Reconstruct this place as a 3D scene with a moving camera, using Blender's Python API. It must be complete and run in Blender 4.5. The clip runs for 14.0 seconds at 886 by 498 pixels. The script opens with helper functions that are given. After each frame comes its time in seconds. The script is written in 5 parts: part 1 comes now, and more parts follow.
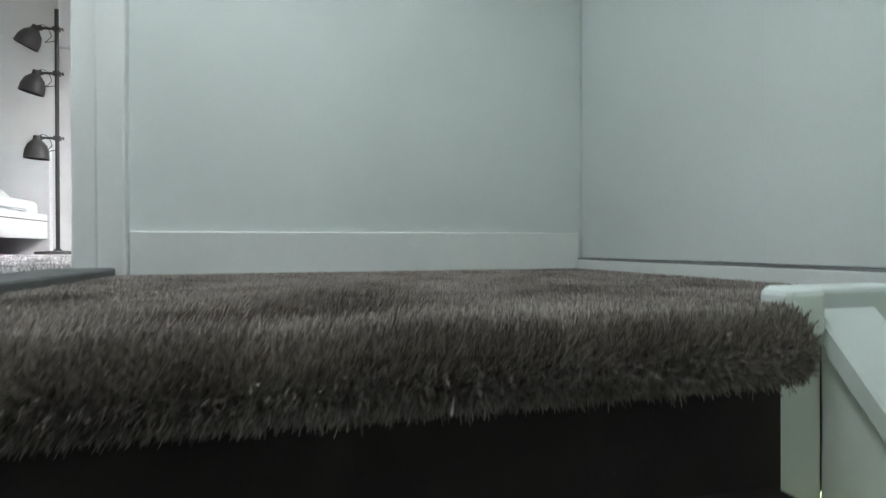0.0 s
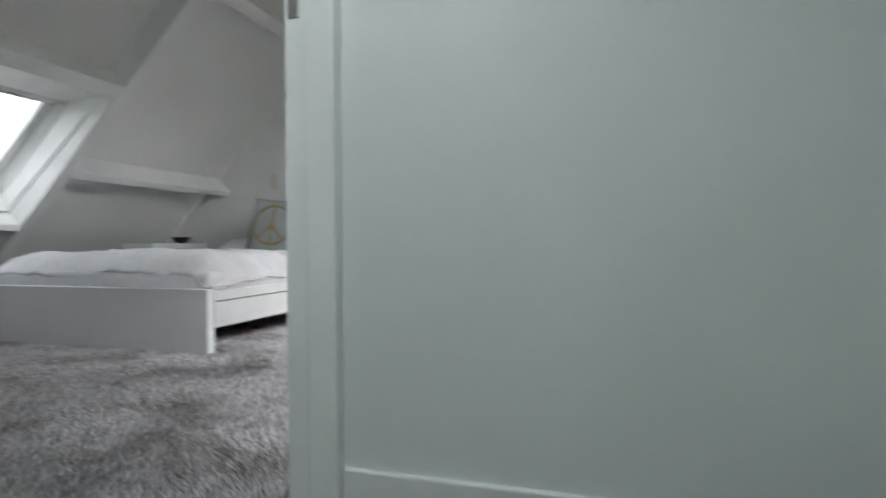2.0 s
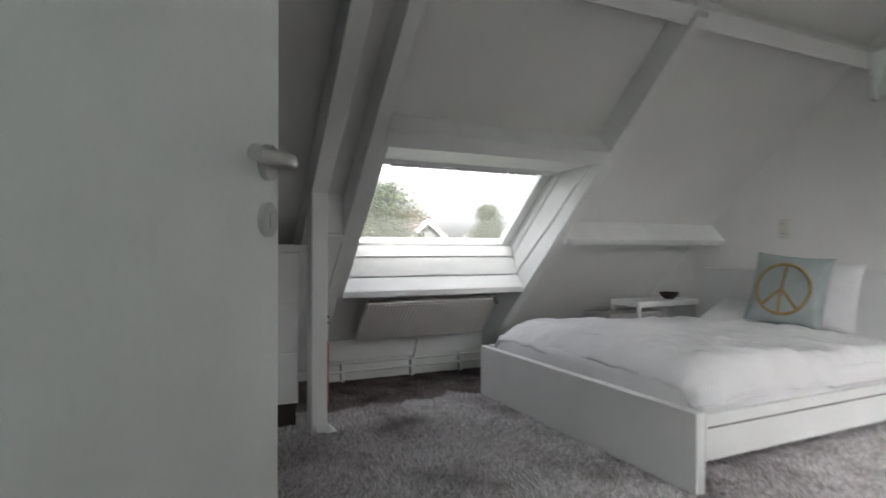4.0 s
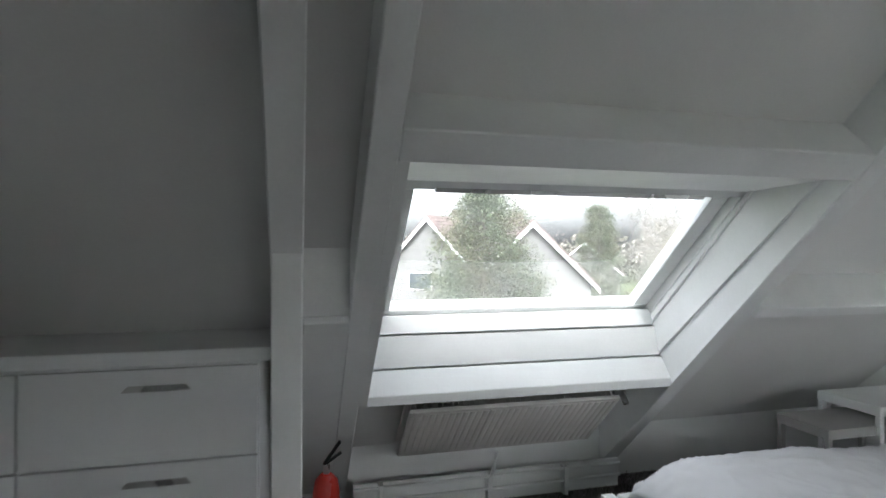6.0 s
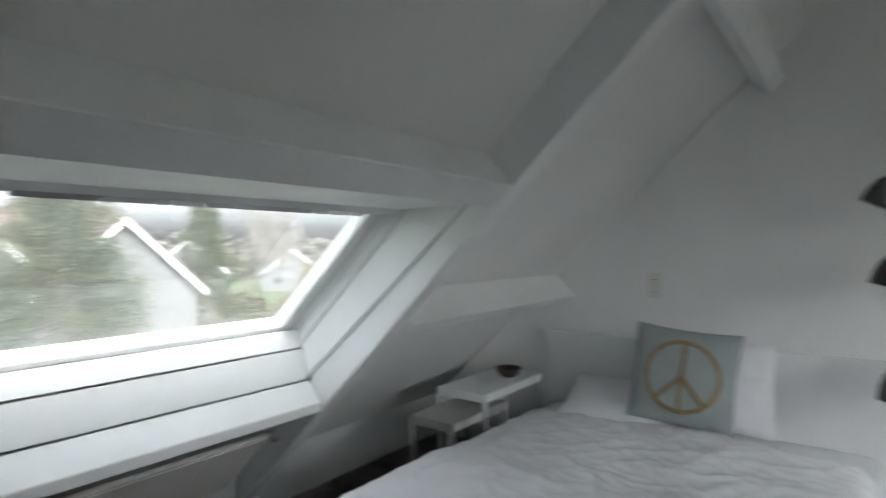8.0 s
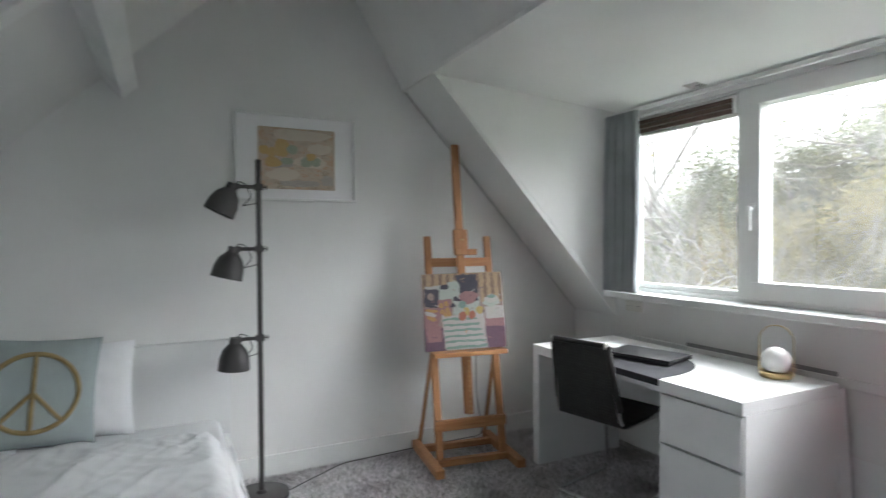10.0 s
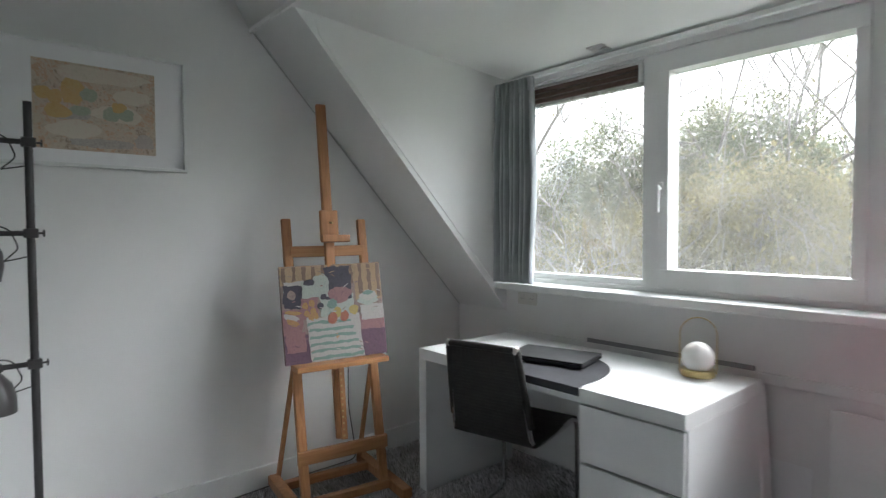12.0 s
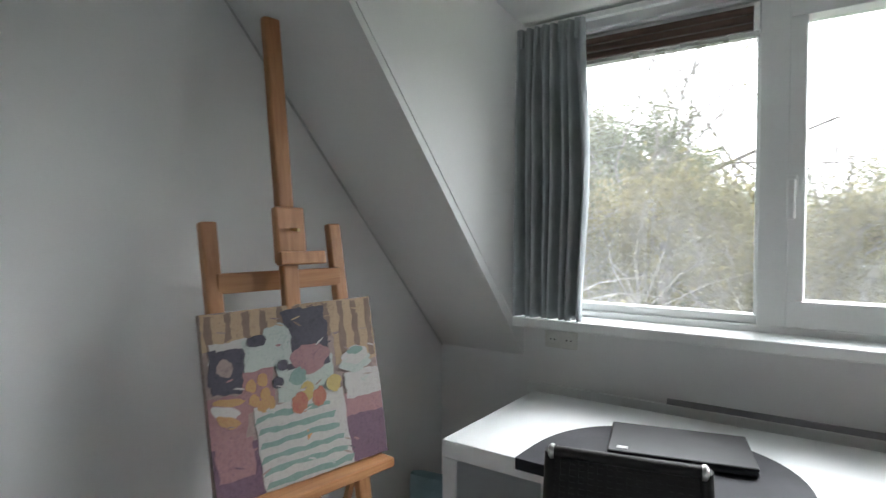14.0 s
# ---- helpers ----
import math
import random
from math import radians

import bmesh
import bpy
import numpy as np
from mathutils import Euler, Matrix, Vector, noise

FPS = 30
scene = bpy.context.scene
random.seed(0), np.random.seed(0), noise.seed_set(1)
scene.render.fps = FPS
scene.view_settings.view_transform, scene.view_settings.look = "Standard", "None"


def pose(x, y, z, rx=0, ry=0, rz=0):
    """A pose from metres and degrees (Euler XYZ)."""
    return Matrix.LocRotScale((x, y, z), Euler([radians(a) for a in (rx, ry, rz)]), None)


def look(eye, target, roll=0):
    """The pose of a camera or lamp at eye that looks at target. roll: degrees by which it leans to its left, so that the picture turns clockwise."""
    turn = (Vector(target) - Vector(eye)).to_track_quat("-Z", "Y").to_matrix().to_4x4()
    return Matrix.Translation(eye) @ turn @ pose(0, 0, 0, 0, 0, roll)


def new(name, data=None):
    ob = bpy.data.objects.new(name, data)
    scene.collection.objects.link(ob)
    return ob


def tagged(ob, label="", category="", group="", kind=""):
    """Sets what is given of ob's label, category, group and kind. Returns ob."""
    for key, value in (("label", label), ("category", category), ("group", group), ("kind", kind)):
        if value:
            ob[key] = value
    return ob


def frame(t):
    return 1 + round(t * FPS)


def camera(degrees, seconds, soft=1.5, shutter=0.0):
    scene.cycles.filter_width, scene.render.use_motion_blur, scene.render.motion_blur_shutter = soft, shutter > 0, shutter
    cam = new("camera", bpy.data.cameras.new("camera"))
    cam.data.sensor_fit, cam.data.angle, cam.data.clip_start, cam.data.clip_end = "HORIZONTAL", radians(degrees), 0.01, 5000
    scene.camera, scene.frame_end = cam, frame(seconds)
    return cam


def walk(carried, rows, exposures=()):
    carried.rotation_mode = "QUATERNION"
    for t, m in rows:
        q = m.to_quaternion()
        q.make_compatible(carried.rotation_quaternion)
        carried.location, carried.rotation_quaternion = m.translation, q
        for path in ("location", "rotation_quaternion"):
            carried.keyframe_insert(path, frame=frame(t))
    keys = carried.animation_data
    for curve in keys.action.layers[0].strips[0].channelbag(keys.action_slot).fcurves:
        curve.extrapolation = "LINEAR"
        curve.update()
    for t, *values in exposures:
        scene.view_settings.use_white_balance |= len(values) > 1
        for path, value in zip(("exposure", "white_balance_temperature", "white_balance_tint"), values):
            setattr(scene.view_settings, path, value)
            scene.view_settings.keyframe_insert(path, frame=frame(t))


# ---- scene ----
cam = camera(76.8, 14.0, soft=1.3, shutter=0.5)
PATH = [
    (0, (-5.004, -1.66, 0.053), (-3.074, -2.183, 0.046), -0.2),
    (0.5, (-4.947, -1.718, 0.16), (-3.012, -2.222, 0.134), -0.6),
    (1, (-4.853, -1.79, 0.3), (-2.887, -2.154, 0.28), -0.9),
    (1.5, (-4.721, -1.823, 0.444), (-2.722, -1.762, 0.404), -0.7),
    (2, (-4.51, -1.808, 0.55), (-2.599, -1.22, 0.529), -0.4),
    (2.5, (-4.342, -1.769, 0.67), (-2.646, -0.709, 0.648), -1.0),
    (3, (-4.271, -1.737, 0.757), (-2.895, -0.285, 0.769), -0.4),
    (3.5, (-4.129, -1.57, 0.867), (-3.059, 0.12, 0.87), -0.0),
    (4, (-4.048, -1.425, 0.975), (-3.188, 0.38, 0.977), 0.1),
    (4.2, (-3.999, -1.362, 1.019), (-3.224, 0.482, 1.022), 0.1),
    (6.5, (-3.28, 0.114, 1.318), (-2.778, 2.049, 1.318), 0.1),
    (7, (-3.295, 0.148, 1.342), (-2.698, 2.057, 1.343), 0.2),
    (7.5, (-3.285, 0.252, 1.367), (-2.22, 1.944, 1.348), -0.0),
    (8, (-3.301, 0.284, 1.365), (-1.693, 1.473, 1.355), -0.2),
    (8.5, (-3.341, 0.393, 1.379), (-1.42, 0.949, 1.354), -0.4),
    (9, (-3.377, 0.425, 1.386), (-1.377, 0.391, 1.355), -0.4),
    (9.2, (-3.39, 0.43, 1.391), (-1.406, 0.178, 1.355), -0.4),
    (11.3, (-3.286, 0.442, 1.364), (-1.744, -0.831, 1.317), -0.3),
    (11.5, (-3.165, 0.37, 1.349), (-1.633, -0.916, 1.293), -0.3),
    (12, (-2.794, 0.192, 1.344), (-1.28, -1.113, 1.274), -0.3),
    (12.5, (-2.348, 0.074, 1.354), (-0.866, -1.266, 1.285), -0.1),
    (13, (-2.021, -0.086, 1.341), (-0.57, -1.461, 1.279), -0.2),
    (13.5, (-1.761, -0.178, 1.334), (-0.386, -1.63, 1.293), -0.4),
    (14, (-1.522, -0.173, 1.372), (-0.383, -1.816, 1.315), 0.1),
]
walk(cam, [(t, look(eye, target, roll)) for t, eye, target, roll in PATH],
     exposures=[(0, 3.72, 6250, 12), (0.5, 3.48, 6250, 12), (1.0, 3.25, 6250, 12), (1.5, 3.08, 6250, 13), (2.5, 2.98, 6350, 14), (3.5, 2.8, 6450, 15), (4, 2.85, 6500, 15), (6.5, 2.88, 6150, 12), (7.5, 2.8, 6150, 12), (8.0, 2.7, 6150, 11), (8.5, 2.85, 6150, 11), (9.0, 3.12, 6150, 11),
                (11.3, 2.8, 6100, 10), (14, 2.72, 6100, 10)])

# ---- world and light: a bright overcast day ----
world = bpy.data.worlds.new("overcast_sky")
scene.world = world
world.use_nodes = True
wn, wl = world.node_tree.nodes, world.node_tree.links
sky = wn.new("ShaderNodeTexSky")
sky.sky_type, sky.sun_disc = "NISHITA", False
sky.sun_elevation, sky.sun_rotation = radians(40), radians(200)
sky.dust_density, sky.air_density = 6.0, 1.0
hs = wn.new("ShaderNodeHueSaturation")
hs.inputs["Saturation"].default_value = 0.12
wl.new(sky.outputs[0], hs.inputs["Color"])
bg = wn["Background"]
wl.new(hs.outputs[0], bg.inputs[0])
bg.inputs[1].default_value = 0.15
sun = new("sun", bpy.data.lights.new("sun", "SUN"))
sun.data.energy, sun.data.angle, sun.data.color = 0.5, radians(25), (1, 0.97, 0.92)
sun.matrix_world = look((0, -10, 11.5), (0, 0, 0))


# ---- materials ----
def mat(name, color, rough=0.6, spread=0.06, scale=3.0, fine=60.0, bump=0.1, metal=0.0, dist=0.002, color2=None, spec=0.5, island=False, low=0.4):
    """A painted, woven or plain surface with stains at a large scale and grain at a small one."""
    m = bpy.data.materials.new(name)
    m.use_nodes = True
    n, l = m.node_tree.nodes, m.node_tree.links
    b = n["Principled BSDF"]
    big, small = n.new("ShaderNodeTexNoise"), n.new("ShaderNodeTexNoise")
    big.inputs["Scale"].default_value, small.inputs["Scale"].default_value = scale, fine
    big.inputs["Detail"].default_value, small.inputs["Detail"].default_value = 5, 3
    geo = n.new("ShaderNodeNewGeometry")
    for t in (big, small):
        l.new(geo.outputs["Position"], t.inputs["Vector"])
    c2 = color2 or tuple(max(0, c * (1 - 3 * spread)) for c in color)
    ramp = n.new("ShaderNodeMix")
    ramp.data_type = "RGBA"
    ramp.inputs["A"].default_value, ramp.inputs["B"].default_value = (*color, 1), (*c2, 1)
    mm = n.new("ShaderNodeMapRange")
    mm.inputs["From Min"].default_value, mm.inputs["From Max"].default_value = low, 0.75
    l.new(big.outputs["Fac"], mm.inputs["Value"])
    l.new(mm.outputs[0], ramp.inputs["Factor"])
    last = ramp.outputs["Result"]
    mul = n.new("ShaderNodeMix")
    mul.data_type, mul.blend_type = "RGBA", "MULTIPLY"
    mul.inputs["Factor"].default_value = 1.0
    gr = n.new("ShaderNodeMapRange")
    gr.inputs["To Min"].default_value, gr.inputs["To Max"].default_value = 1 - 2 * spread, 1 + 0.6 * spread
    l.new(geo.outputs["Random Per Island"] if island else small.outputs["Fac"], gr.inputs["Value"])
    l.new(last, mul.inputs["A"])
    l.new(gr.outputs[0], mul.inputs["B"])
    l.new(mul.outputs["Result"], b.inputs["Base Color"])
    rr = n.new("ShaderNodeMapRange")
    rr.inputs["To Min"].default_value, rr.inputs["To Max"].default_value = max(0.03, rough - 0.1), min(1, rough + 0.1)
    l.new(big.outputs["Fac"], rr.inputs["Value"])
    l.new(rr.outputs[0], b.inputs["Roughness"])
    b.inputs["Metallic"].default_value = metal
    b.inputs["Specular IOR Level"].default_value = spec
    if bump:
        bp = n.new("ShaderNodeBump")
        bp.inputs["Strength"].default_value, bp.inputs["Distance"].default_value = bump, dist
        l.new(small.outputs["Fac"], bp.inputs["Height"])
        l.new(bp.outputs[0], b.inputs["Normal"])
    return m


def wood_mat(name, light, dark, axis="Z", scale=14.0):
    m = bpy.data.materials.new(name)
    m.use_nodes = True
    n, l = m.node_tree.nodes, m.node_tree.links
    b = n["Principled BSDF"]
    tc, mp = n.new("ShaderNodeTexCoord"), n.new("ShaderNodeMapping")
    mp.inputs["Scale"].default_value = {"Z": (1, 1, 0.06), "Y": (1, 0.06, 1), "X": (0.06, 1, 1)}[axis]
    no = n.new("ShaderNodeTexNoise")
    no.inputs["Scale"].default_value, no.inputs["Detail"].default_value, no.inputs["Distortion"].default_value = scale * 4, 6, 0.6
    l.new(tc.outputs["Object"], mp.inputs[0])
    l.new(mp.outputs[0], no.inputs["Vector"])
    r = n.new("ShaderNodeValToRGB")
    r.color_ramp.elements[0].position, r.color_ramp.elements[1].position = 0.3, 0.72
    r.color_ramp.elements[0].color, r.color_ramp.elements[1].color = (*dark, 1), (*light, 1)
    l.new(no.outputs["Fac"], r.inputs[0])
    l.new(r.outputs[0], b.inputs["Base Color"])
    b.inputs["Roughness"].default_value = 0.48
    bp = n.new("ShaderNodeBump")
    bp.inputs["Strength"].default_value, bp.inputs["Distance"].default_value = 0.15, 0.001
    l.new(no.outputs["Fac"], bp.inputs["Height"])
    l.new(bp.outputs[0], b.inputs["Normal"])
    return m


def glass_mat(name, tint=(0.96, 0.98, 0.97), dust_veil=(0.006, 0.035), facing=0.06):
    m = bpy.data.materials.new(name)
    m.use_nodes = True
    n, l = m.node_tree.nodes, m.node_tree.links
    n.remove(n["Principled BSDF"])
    tr, gl, mx = n.new("ShaderNodeBsdfTransparent"), n.new("ShaderNodeBsdfGlossy"), n.new("ShaderNodeMixShader")
    lw, pw, sc = n.new("ShaderNodeLayerWeight"), n.new("ShaderNodeMath"), n.new("ShaderNodeMath")
    tr.inputs[0].default_value = (*tint, 1)
    gl.inputs["Roughness"].default_value = 0.02
    lw.inputs["Blend"].default_value = 0.5
    pw.operation, pw.inputs[1].default_value = "POWER", 4.0
    sc.operation, sc.inputs[1].default_value, sc.inputs[2].default_value = "MULTIPLY_ADD", 0.7, facing
    l.new(lw.outputs["Facing"], pw.inputs[0])
    l.new(pw.outputs[0], sc.inputs[0])
    l.new(sc.outputs[0], mx.inputs[0])
    l.new(tr.outputs[0], mx.inputs[1])
    l.new(gl.outputs[0], mx.inputs[2])
    # pale veil over the pane: outdoor haze and glare painted in with the dust
    du, m2 = n.new("ShaderNodeBsdfTranslucent"), n.new("ShaderNodeMixShader")
    dn, dr = n.new("ShaderNodeTexNoise"), n.new("ShaderNodeMapRange")
    dn.inputs["Scale"].default_value, dn.inputs["Detail"].default_value = 3.0, 4
    dr.inputs["From Min"].default_value, dr.inputs["From Max"].default_value = 0.3, 0.75
    dr.inputs["To Min"].default_value, dr.inputs["To Max"].default_value = dust_veil
    geo = n.new("ShaderNodeNewGeometry")
    l.new(geo.outputs["Position"], dn.inputs["Vector"])
    l.new(dn.outputs["Fac"], dr.inputs["Value"])
    l.new(dr.outputs[0], m2.inputs[0])
    l.new(mx.outputs[0], m2.inputs[1])
    l.new(du.outputs[0], m2.inputs[2])
    l.new(m2.outputs[0], n["Material Output"].inputs[0])
    return m


def leaf_mat(name, color, color2):
    """Leaves that let some light through."""
    m = mat(name, color, 0.7, 0.3, 0.8, 20, 0, color2=color2, spec=0.2, island=True)
    n, l = m.node_tree.nodes, m.node_tree.links
    b, tr, mx = n["Principled BSDF"], n.new("ShaderNodeBsdfTranslucent"), n.new("ShaderNodeMixShader")
    l.new(b.inputs["Base Color"].links[0].from_socket, tr.inputs[0])
    mx.inputs[0].default_value = 0.42
    l.new(b.outputs[0], mx.inputs[1])
    l.new(tr.outputs[0], mx.inputs[2])
    l.new(mx.outputs[0], n["Material Output"].inputs[0])
    return m


WALL = mat("white_wall_paint", (0.85, 0.85, 0.84), 0.75, 0.03, 1.2, 220, 0.12)
WALL_LANDING = mat("landing_wall_paint", (0.75, 0.785, 0.775), 0.55, 0.03, 1.5, 220, 0.1)
CEIL = mat("white_ceiling_paint", (0.84, 0.84, 0.825), 0.8, 0.03, 1.0, 160, 0.1)
TRIM = mat("white_gloss_trim", (0.85, 0.86, 0.85), 0.38, 0.025, 4, 90, 0.05)
FOIL = mat("white_furniture_foil", (0.84, 0.85, 0.85), 0.42, 0.02, 3, 120, 0.03)
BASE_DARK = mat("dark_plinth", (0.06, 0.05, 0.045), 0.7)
# steps and risers: shade below the landing edge is put into this colour
CARPET_SHADED = mat("shaded_brown_carpet", (0.04, 0.029, 0.029), 0.95, 0.1, 8, 200, 0.3)
CARPET_MID = mat("brown_carpet_base", (0.20, 0.165, 0.15), 0.95, 0.2, 30, 400, 0.5)
PILE = mat("brown_carpet_pile", (0.48, 0.41, 0.385), 0.9, 0.28, 7, 300, 0, color2=(0.26, 0.21, 0.195), spec=0.15, island=True)
RUG_BACK = mat("grey_carpet_backing", (0.36, 0.335, 0.335), 0.95, 0.1, 6, 200, 0.3)
RUG_PILE = mat("grey_carpet_pile", (0.84, 0.81, 0.825), 0.7, 0.32, 2.9, 200, 0, color2=(0.32, 0.285, 0.285), spec=0.25, island=True, low=0.50)
# lower nested table: the shade it stands in is put into this grey
SHADED_FOIL = mat("shaded_table_foil", (0.40, 0.39, 0.38), 0.45, 0.03, 4, 120, 0.04)
STEEL = mat("brushed_steel", (0.62, 0.61, 0.59), 0.28, 0.03, 10, 300, 0.05, metal=1)
CHROME = mat("chrome", (0.75, 0.75, 0.76), 0.1, 0.01, 10, 300, 0, metal=1)
BRASS = mat("brushed_brass", (0.62, 0.48, 0.24), 0.3, 0.04, 10, 300, 0.05, metal=1)
LAMP_GREY = mat("dark_grey_lacquered_metal", (0.06, 0.055, 0.055), 0.45, 0.04, 6, 200, 0.05)
BLACK = mat("black_plastic", (0.02, 0.02, 0.022), 0.35, 0.05, 6, 200, 0.05)
LINEN = mat("white_cotton_linen", (0.80, 0.80, 0.82), 0.9, 0.03, 4, 500, 0.25, spec=0.2)
PILLOW = mat("grey_blue_cushion_cotton", (0.36, 0.405, 0.41), 0.9, 0.06, 5, 600, 0.4, spec=0.2)
MUSTARD = mat("mustard_braid", (0.36, 0.27, 0.12), 0.85, 0.12, 20, 300, 0.5)
CURTAIN = mat("grey_curtain_cloth", (0.45, 0.48, 0.49), 0.9, 0.06, 5, 700, 0.35, spec=0.15)
WINE = mat("wine_red_stretch_velvet", (0.26, 0.013, 0.045), 0.8, 0.08, 6, 500, 0.2, spec=0.3)
RADIATOR = mat("cream_radiator_enamel", (0.72, 0.70, 0.66), 0.35, 0.02, 5, 80, 0.03)
RED = mat("red_enamel", (0.45, 0.03, 0.02), 0.3, 0.04)
BOWL = mat("dark_turned_wood", (0.035, 0.02, 0.016), 0.5, 0.1, 20, 90, 0.2)
OPAL = mat("opal_glass", (0.85, 0.85, 0.84), 0.15, 0.01, 3, 50, 0)
PADGREY = mat("dark_grey_leather_pad", (0.04, 0.04, 0.047), 0.6, 0.06, 6, 400, 0.15, spec=0.22)
WICKER = mat("black_woven_cane", (0.022, 0.019, 0.018), 0.55, 0.15, 30, 300, 0.5)
BEECH = wood_mat("oiled_beech", (0.50, 0.25, 0.11), (0.34, 0.15, 0.06))
BEECH_Y = wood_mat("oiled_beech_across", (0.52, 0.27, 0.12), (0.36, 0.16, 0.065), "Y")
BROWN_WOOD = wood_mat("dark_brown_wood", (0.12, 0.07, 0.05), (0.06, 0.035, 0.025), "X")
CREASE_SHADE = mat("crease_shade_line", (0.60, 0.60, 0.59), 0.8)
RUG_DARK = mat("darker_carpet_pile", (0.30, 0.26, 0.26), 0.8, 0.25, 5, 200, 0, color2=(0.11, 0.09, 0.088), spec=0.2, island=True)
FOLDER = mat("mid_grey_card", (0.30, 0.30, 0.31), 0.6, 0.05)
CLOTH = mat("white_cotton_rag", (0.75, 0.75, 0.74), 0.9, 0.04)
SOCKET = mat("off_white_plastic", (0.72, 0.71, 0.66), 0.35, 0.02)
THRESH = mat("grey_threshold_stone", (0.16, 0.165, 0.17), 0.45, 0.06, 12, 200, 0.1)
GLASS = glass_mat("window_glass", dust_veil=(0.02, 0.06))
GLASS_SKY = glass_mat("veiled_skylight_glass", dust_veil=(0.012, 0.04), facing=0.10)


# ---- mesh helpers ----
def part(name, bm, material, parent=None, label="", smooth=False):
    me = bpy.data.meshes.new(name)
    bmesh.ops.recalc_face_normals(bm, faces=bm.faces)
    bm.to_mesh(me)
    bm.free()
    me.materials.append(material)
    if smooth:
        for p in me.polygons:
            p.use_smooth = True
        try:
            me.set_sharp_from_angle(angle=radians(40))
        except AttributeError:
            pass
    ob = new(name, me)
    if parent:
        ob.parent = parent
    if label:
        ob["label"] = label
    return ob


def thing(name, label, category, m=None, group="", kind=""):
    ob = tagged(new(name), label, category, group, kind)
    if m is not None:
        ob.matrix_world = m
    return ob


def struct(name, bm, material, label, category, smooth=False):
    return tagged(part(name, bm, material, None, "", smooth), label, category, "", "structure")


def bevel(bm, w, seg=2):
    if w > 0:
        bmesh.ops.bevel(bm, geom=list(bm.edges), offset=w, segments=seg, affect="EDGES", profile=0.5)
    return bm


def merge(bm, other):
    me = bpy.data.meshes.new("tmp")
    other.to_mesh(me)
    other.free()
    bm.from_mesh(me)
    bpy.data.meshes.remove(me)
    return bm


def box(x0, x1, y0, y1, z0, z1, w=0.0, bm=None, seg=2):
    b = bmesh.new()
    bmesh.ops.create_cube(b, size=1)
    for v in b.verts:
        v.co = Vector(((x0 + x1) / 2 + v.co.x * (x1 - x0), (y0 + y1) / 2 + v.co.y * (y1 - y0), (z0 + z1) / 2 + v.co.z * (z1 - z0)))
    bevel(b, w, seg)
    return merge(bm, b) if bm is not None else b


def prism(pts, a, b, axis="x", w=0.0, bm=None):
    """A closed outline in the two other axes, drawn out from a to b along the axis."""
    q = bmesh.new()
    put = {"x": lambda p, s: (s, p[0], p[1]), "y": lambda p, s: (p[0], s, p[1]), "z": lambda p, s: (p[0], p[1], s)}[axis]
    lo, hi = [q.verts.new(put(p, a)) for p in pts], [q.verts.new(put(p, b)) for p in pts]
    q.faces.new(lo)
    q.faces.new(hi)
    for i in range(len(pts)):
        j = (i + 1) % len(pts)
        q.faces.new((lo[i], lo[j], hi[j], hi[i]))
    bevel(q, w, 1)
    return merge(bm, q) if bm is not None else q


def rod(p, q, r, r2=None, seg=12, bm=None, caps=True):
    p, q = Vector(p), Vector(q)
    b = bmesh.new()
    bmesh.ops.create_cone(b, cap_ends=caps, segments=seg, radius1=r, radius2=r if r2 is None else r2, depth=(q - p).length)
    b.transform(Matrix.Translation((p + q) / 2) @ (q - p).to_track_quat("Z", "Y").to_matrix().to_4x4())
    return merge(bm, b) if bm is not None else b


def bar(p, q, w, d, side=(0, 1, 0), bev=0.002, bm=None):
    """A square bar from p to q, w wide along side and d deep."""
    p, q = Vector(p), Vector(q)
    z = (q - p).normalized()
    x = Vector(side)
    x = (x - z * x.dot(z)).normalized()
    y = z.cross(x)
    b = box(-w / 2, w / 2, -d / 2, d / 2, 0, (q - p).length, bev)
    m = Matrix((x, y, z)).transposed().to_4x4()
    b.transform(Matrix.Translation(p) @ m)
    return merge(bm, b) if bm is not None else b


def lathe(profile, seg=24, bm=None):
    b = bmesh.new()
    rings = []
    for r, z in profile:
        rings.append([b.verts.new((r * math.cos(2 * math.pi * i / seg), r * math.sin(2 * math.pi * i / seg), z)) for i in range(seg)])
    for k in range(len(rings) - 1):
        for i in range(seg):
            j = (i + 1) % seg
            b.faces.new((rings[k][i], rings[k][j], rings[k + 1][j], rings[k + 1][i]))
    b.faces.new(rings[0])
    b.faces.new(rings[-1])
    bmesh.ops.remove_doubles(b, verts=b.verts, dist=1e-6)
    return merge(bm, b) if bm is not None else b


def tube(points, r, seg=10, bm=None, closed=False):
    """A round tube along a line of points."""
    pts = [Vector(p) for p in points]
    b = bmesh.new()
    rings = []
    n = len(pts)
    up = None
    for i, p in enumerate(pts):
        d = (pts[(i + 1) % n] - pts[i - 1]) if closed or 0 < i < n - 1 else (pts[1] - pts[0] if i == 0 else pts[-1] - pts[-2])
        d.normalize()
        if up is None:
            up = d.orthogonal()
        up = (up - d * up.dot(d)).normalized()
        s = d.cross(up)
        rings.append([b.verts.new(p + r * (math.cos(2 * math.pi * k / seg) * up + math.sin(2 * math.pi * k / seg) * s)) for k in range(seg)])
    for i in range(n if closed else n - 1):
        u, v = rings[i], rings[(i + 1) % n]
        for k in range(seg):
            b.faces.new((u[k], u[(k + 1) % seg], v[(k + 1) % seg], v[k]))
    if not closed:
        b.faces.new(rings[0])
        b.faces.new(rings[-1])
    return merge(bm, b) if bm is not None else b


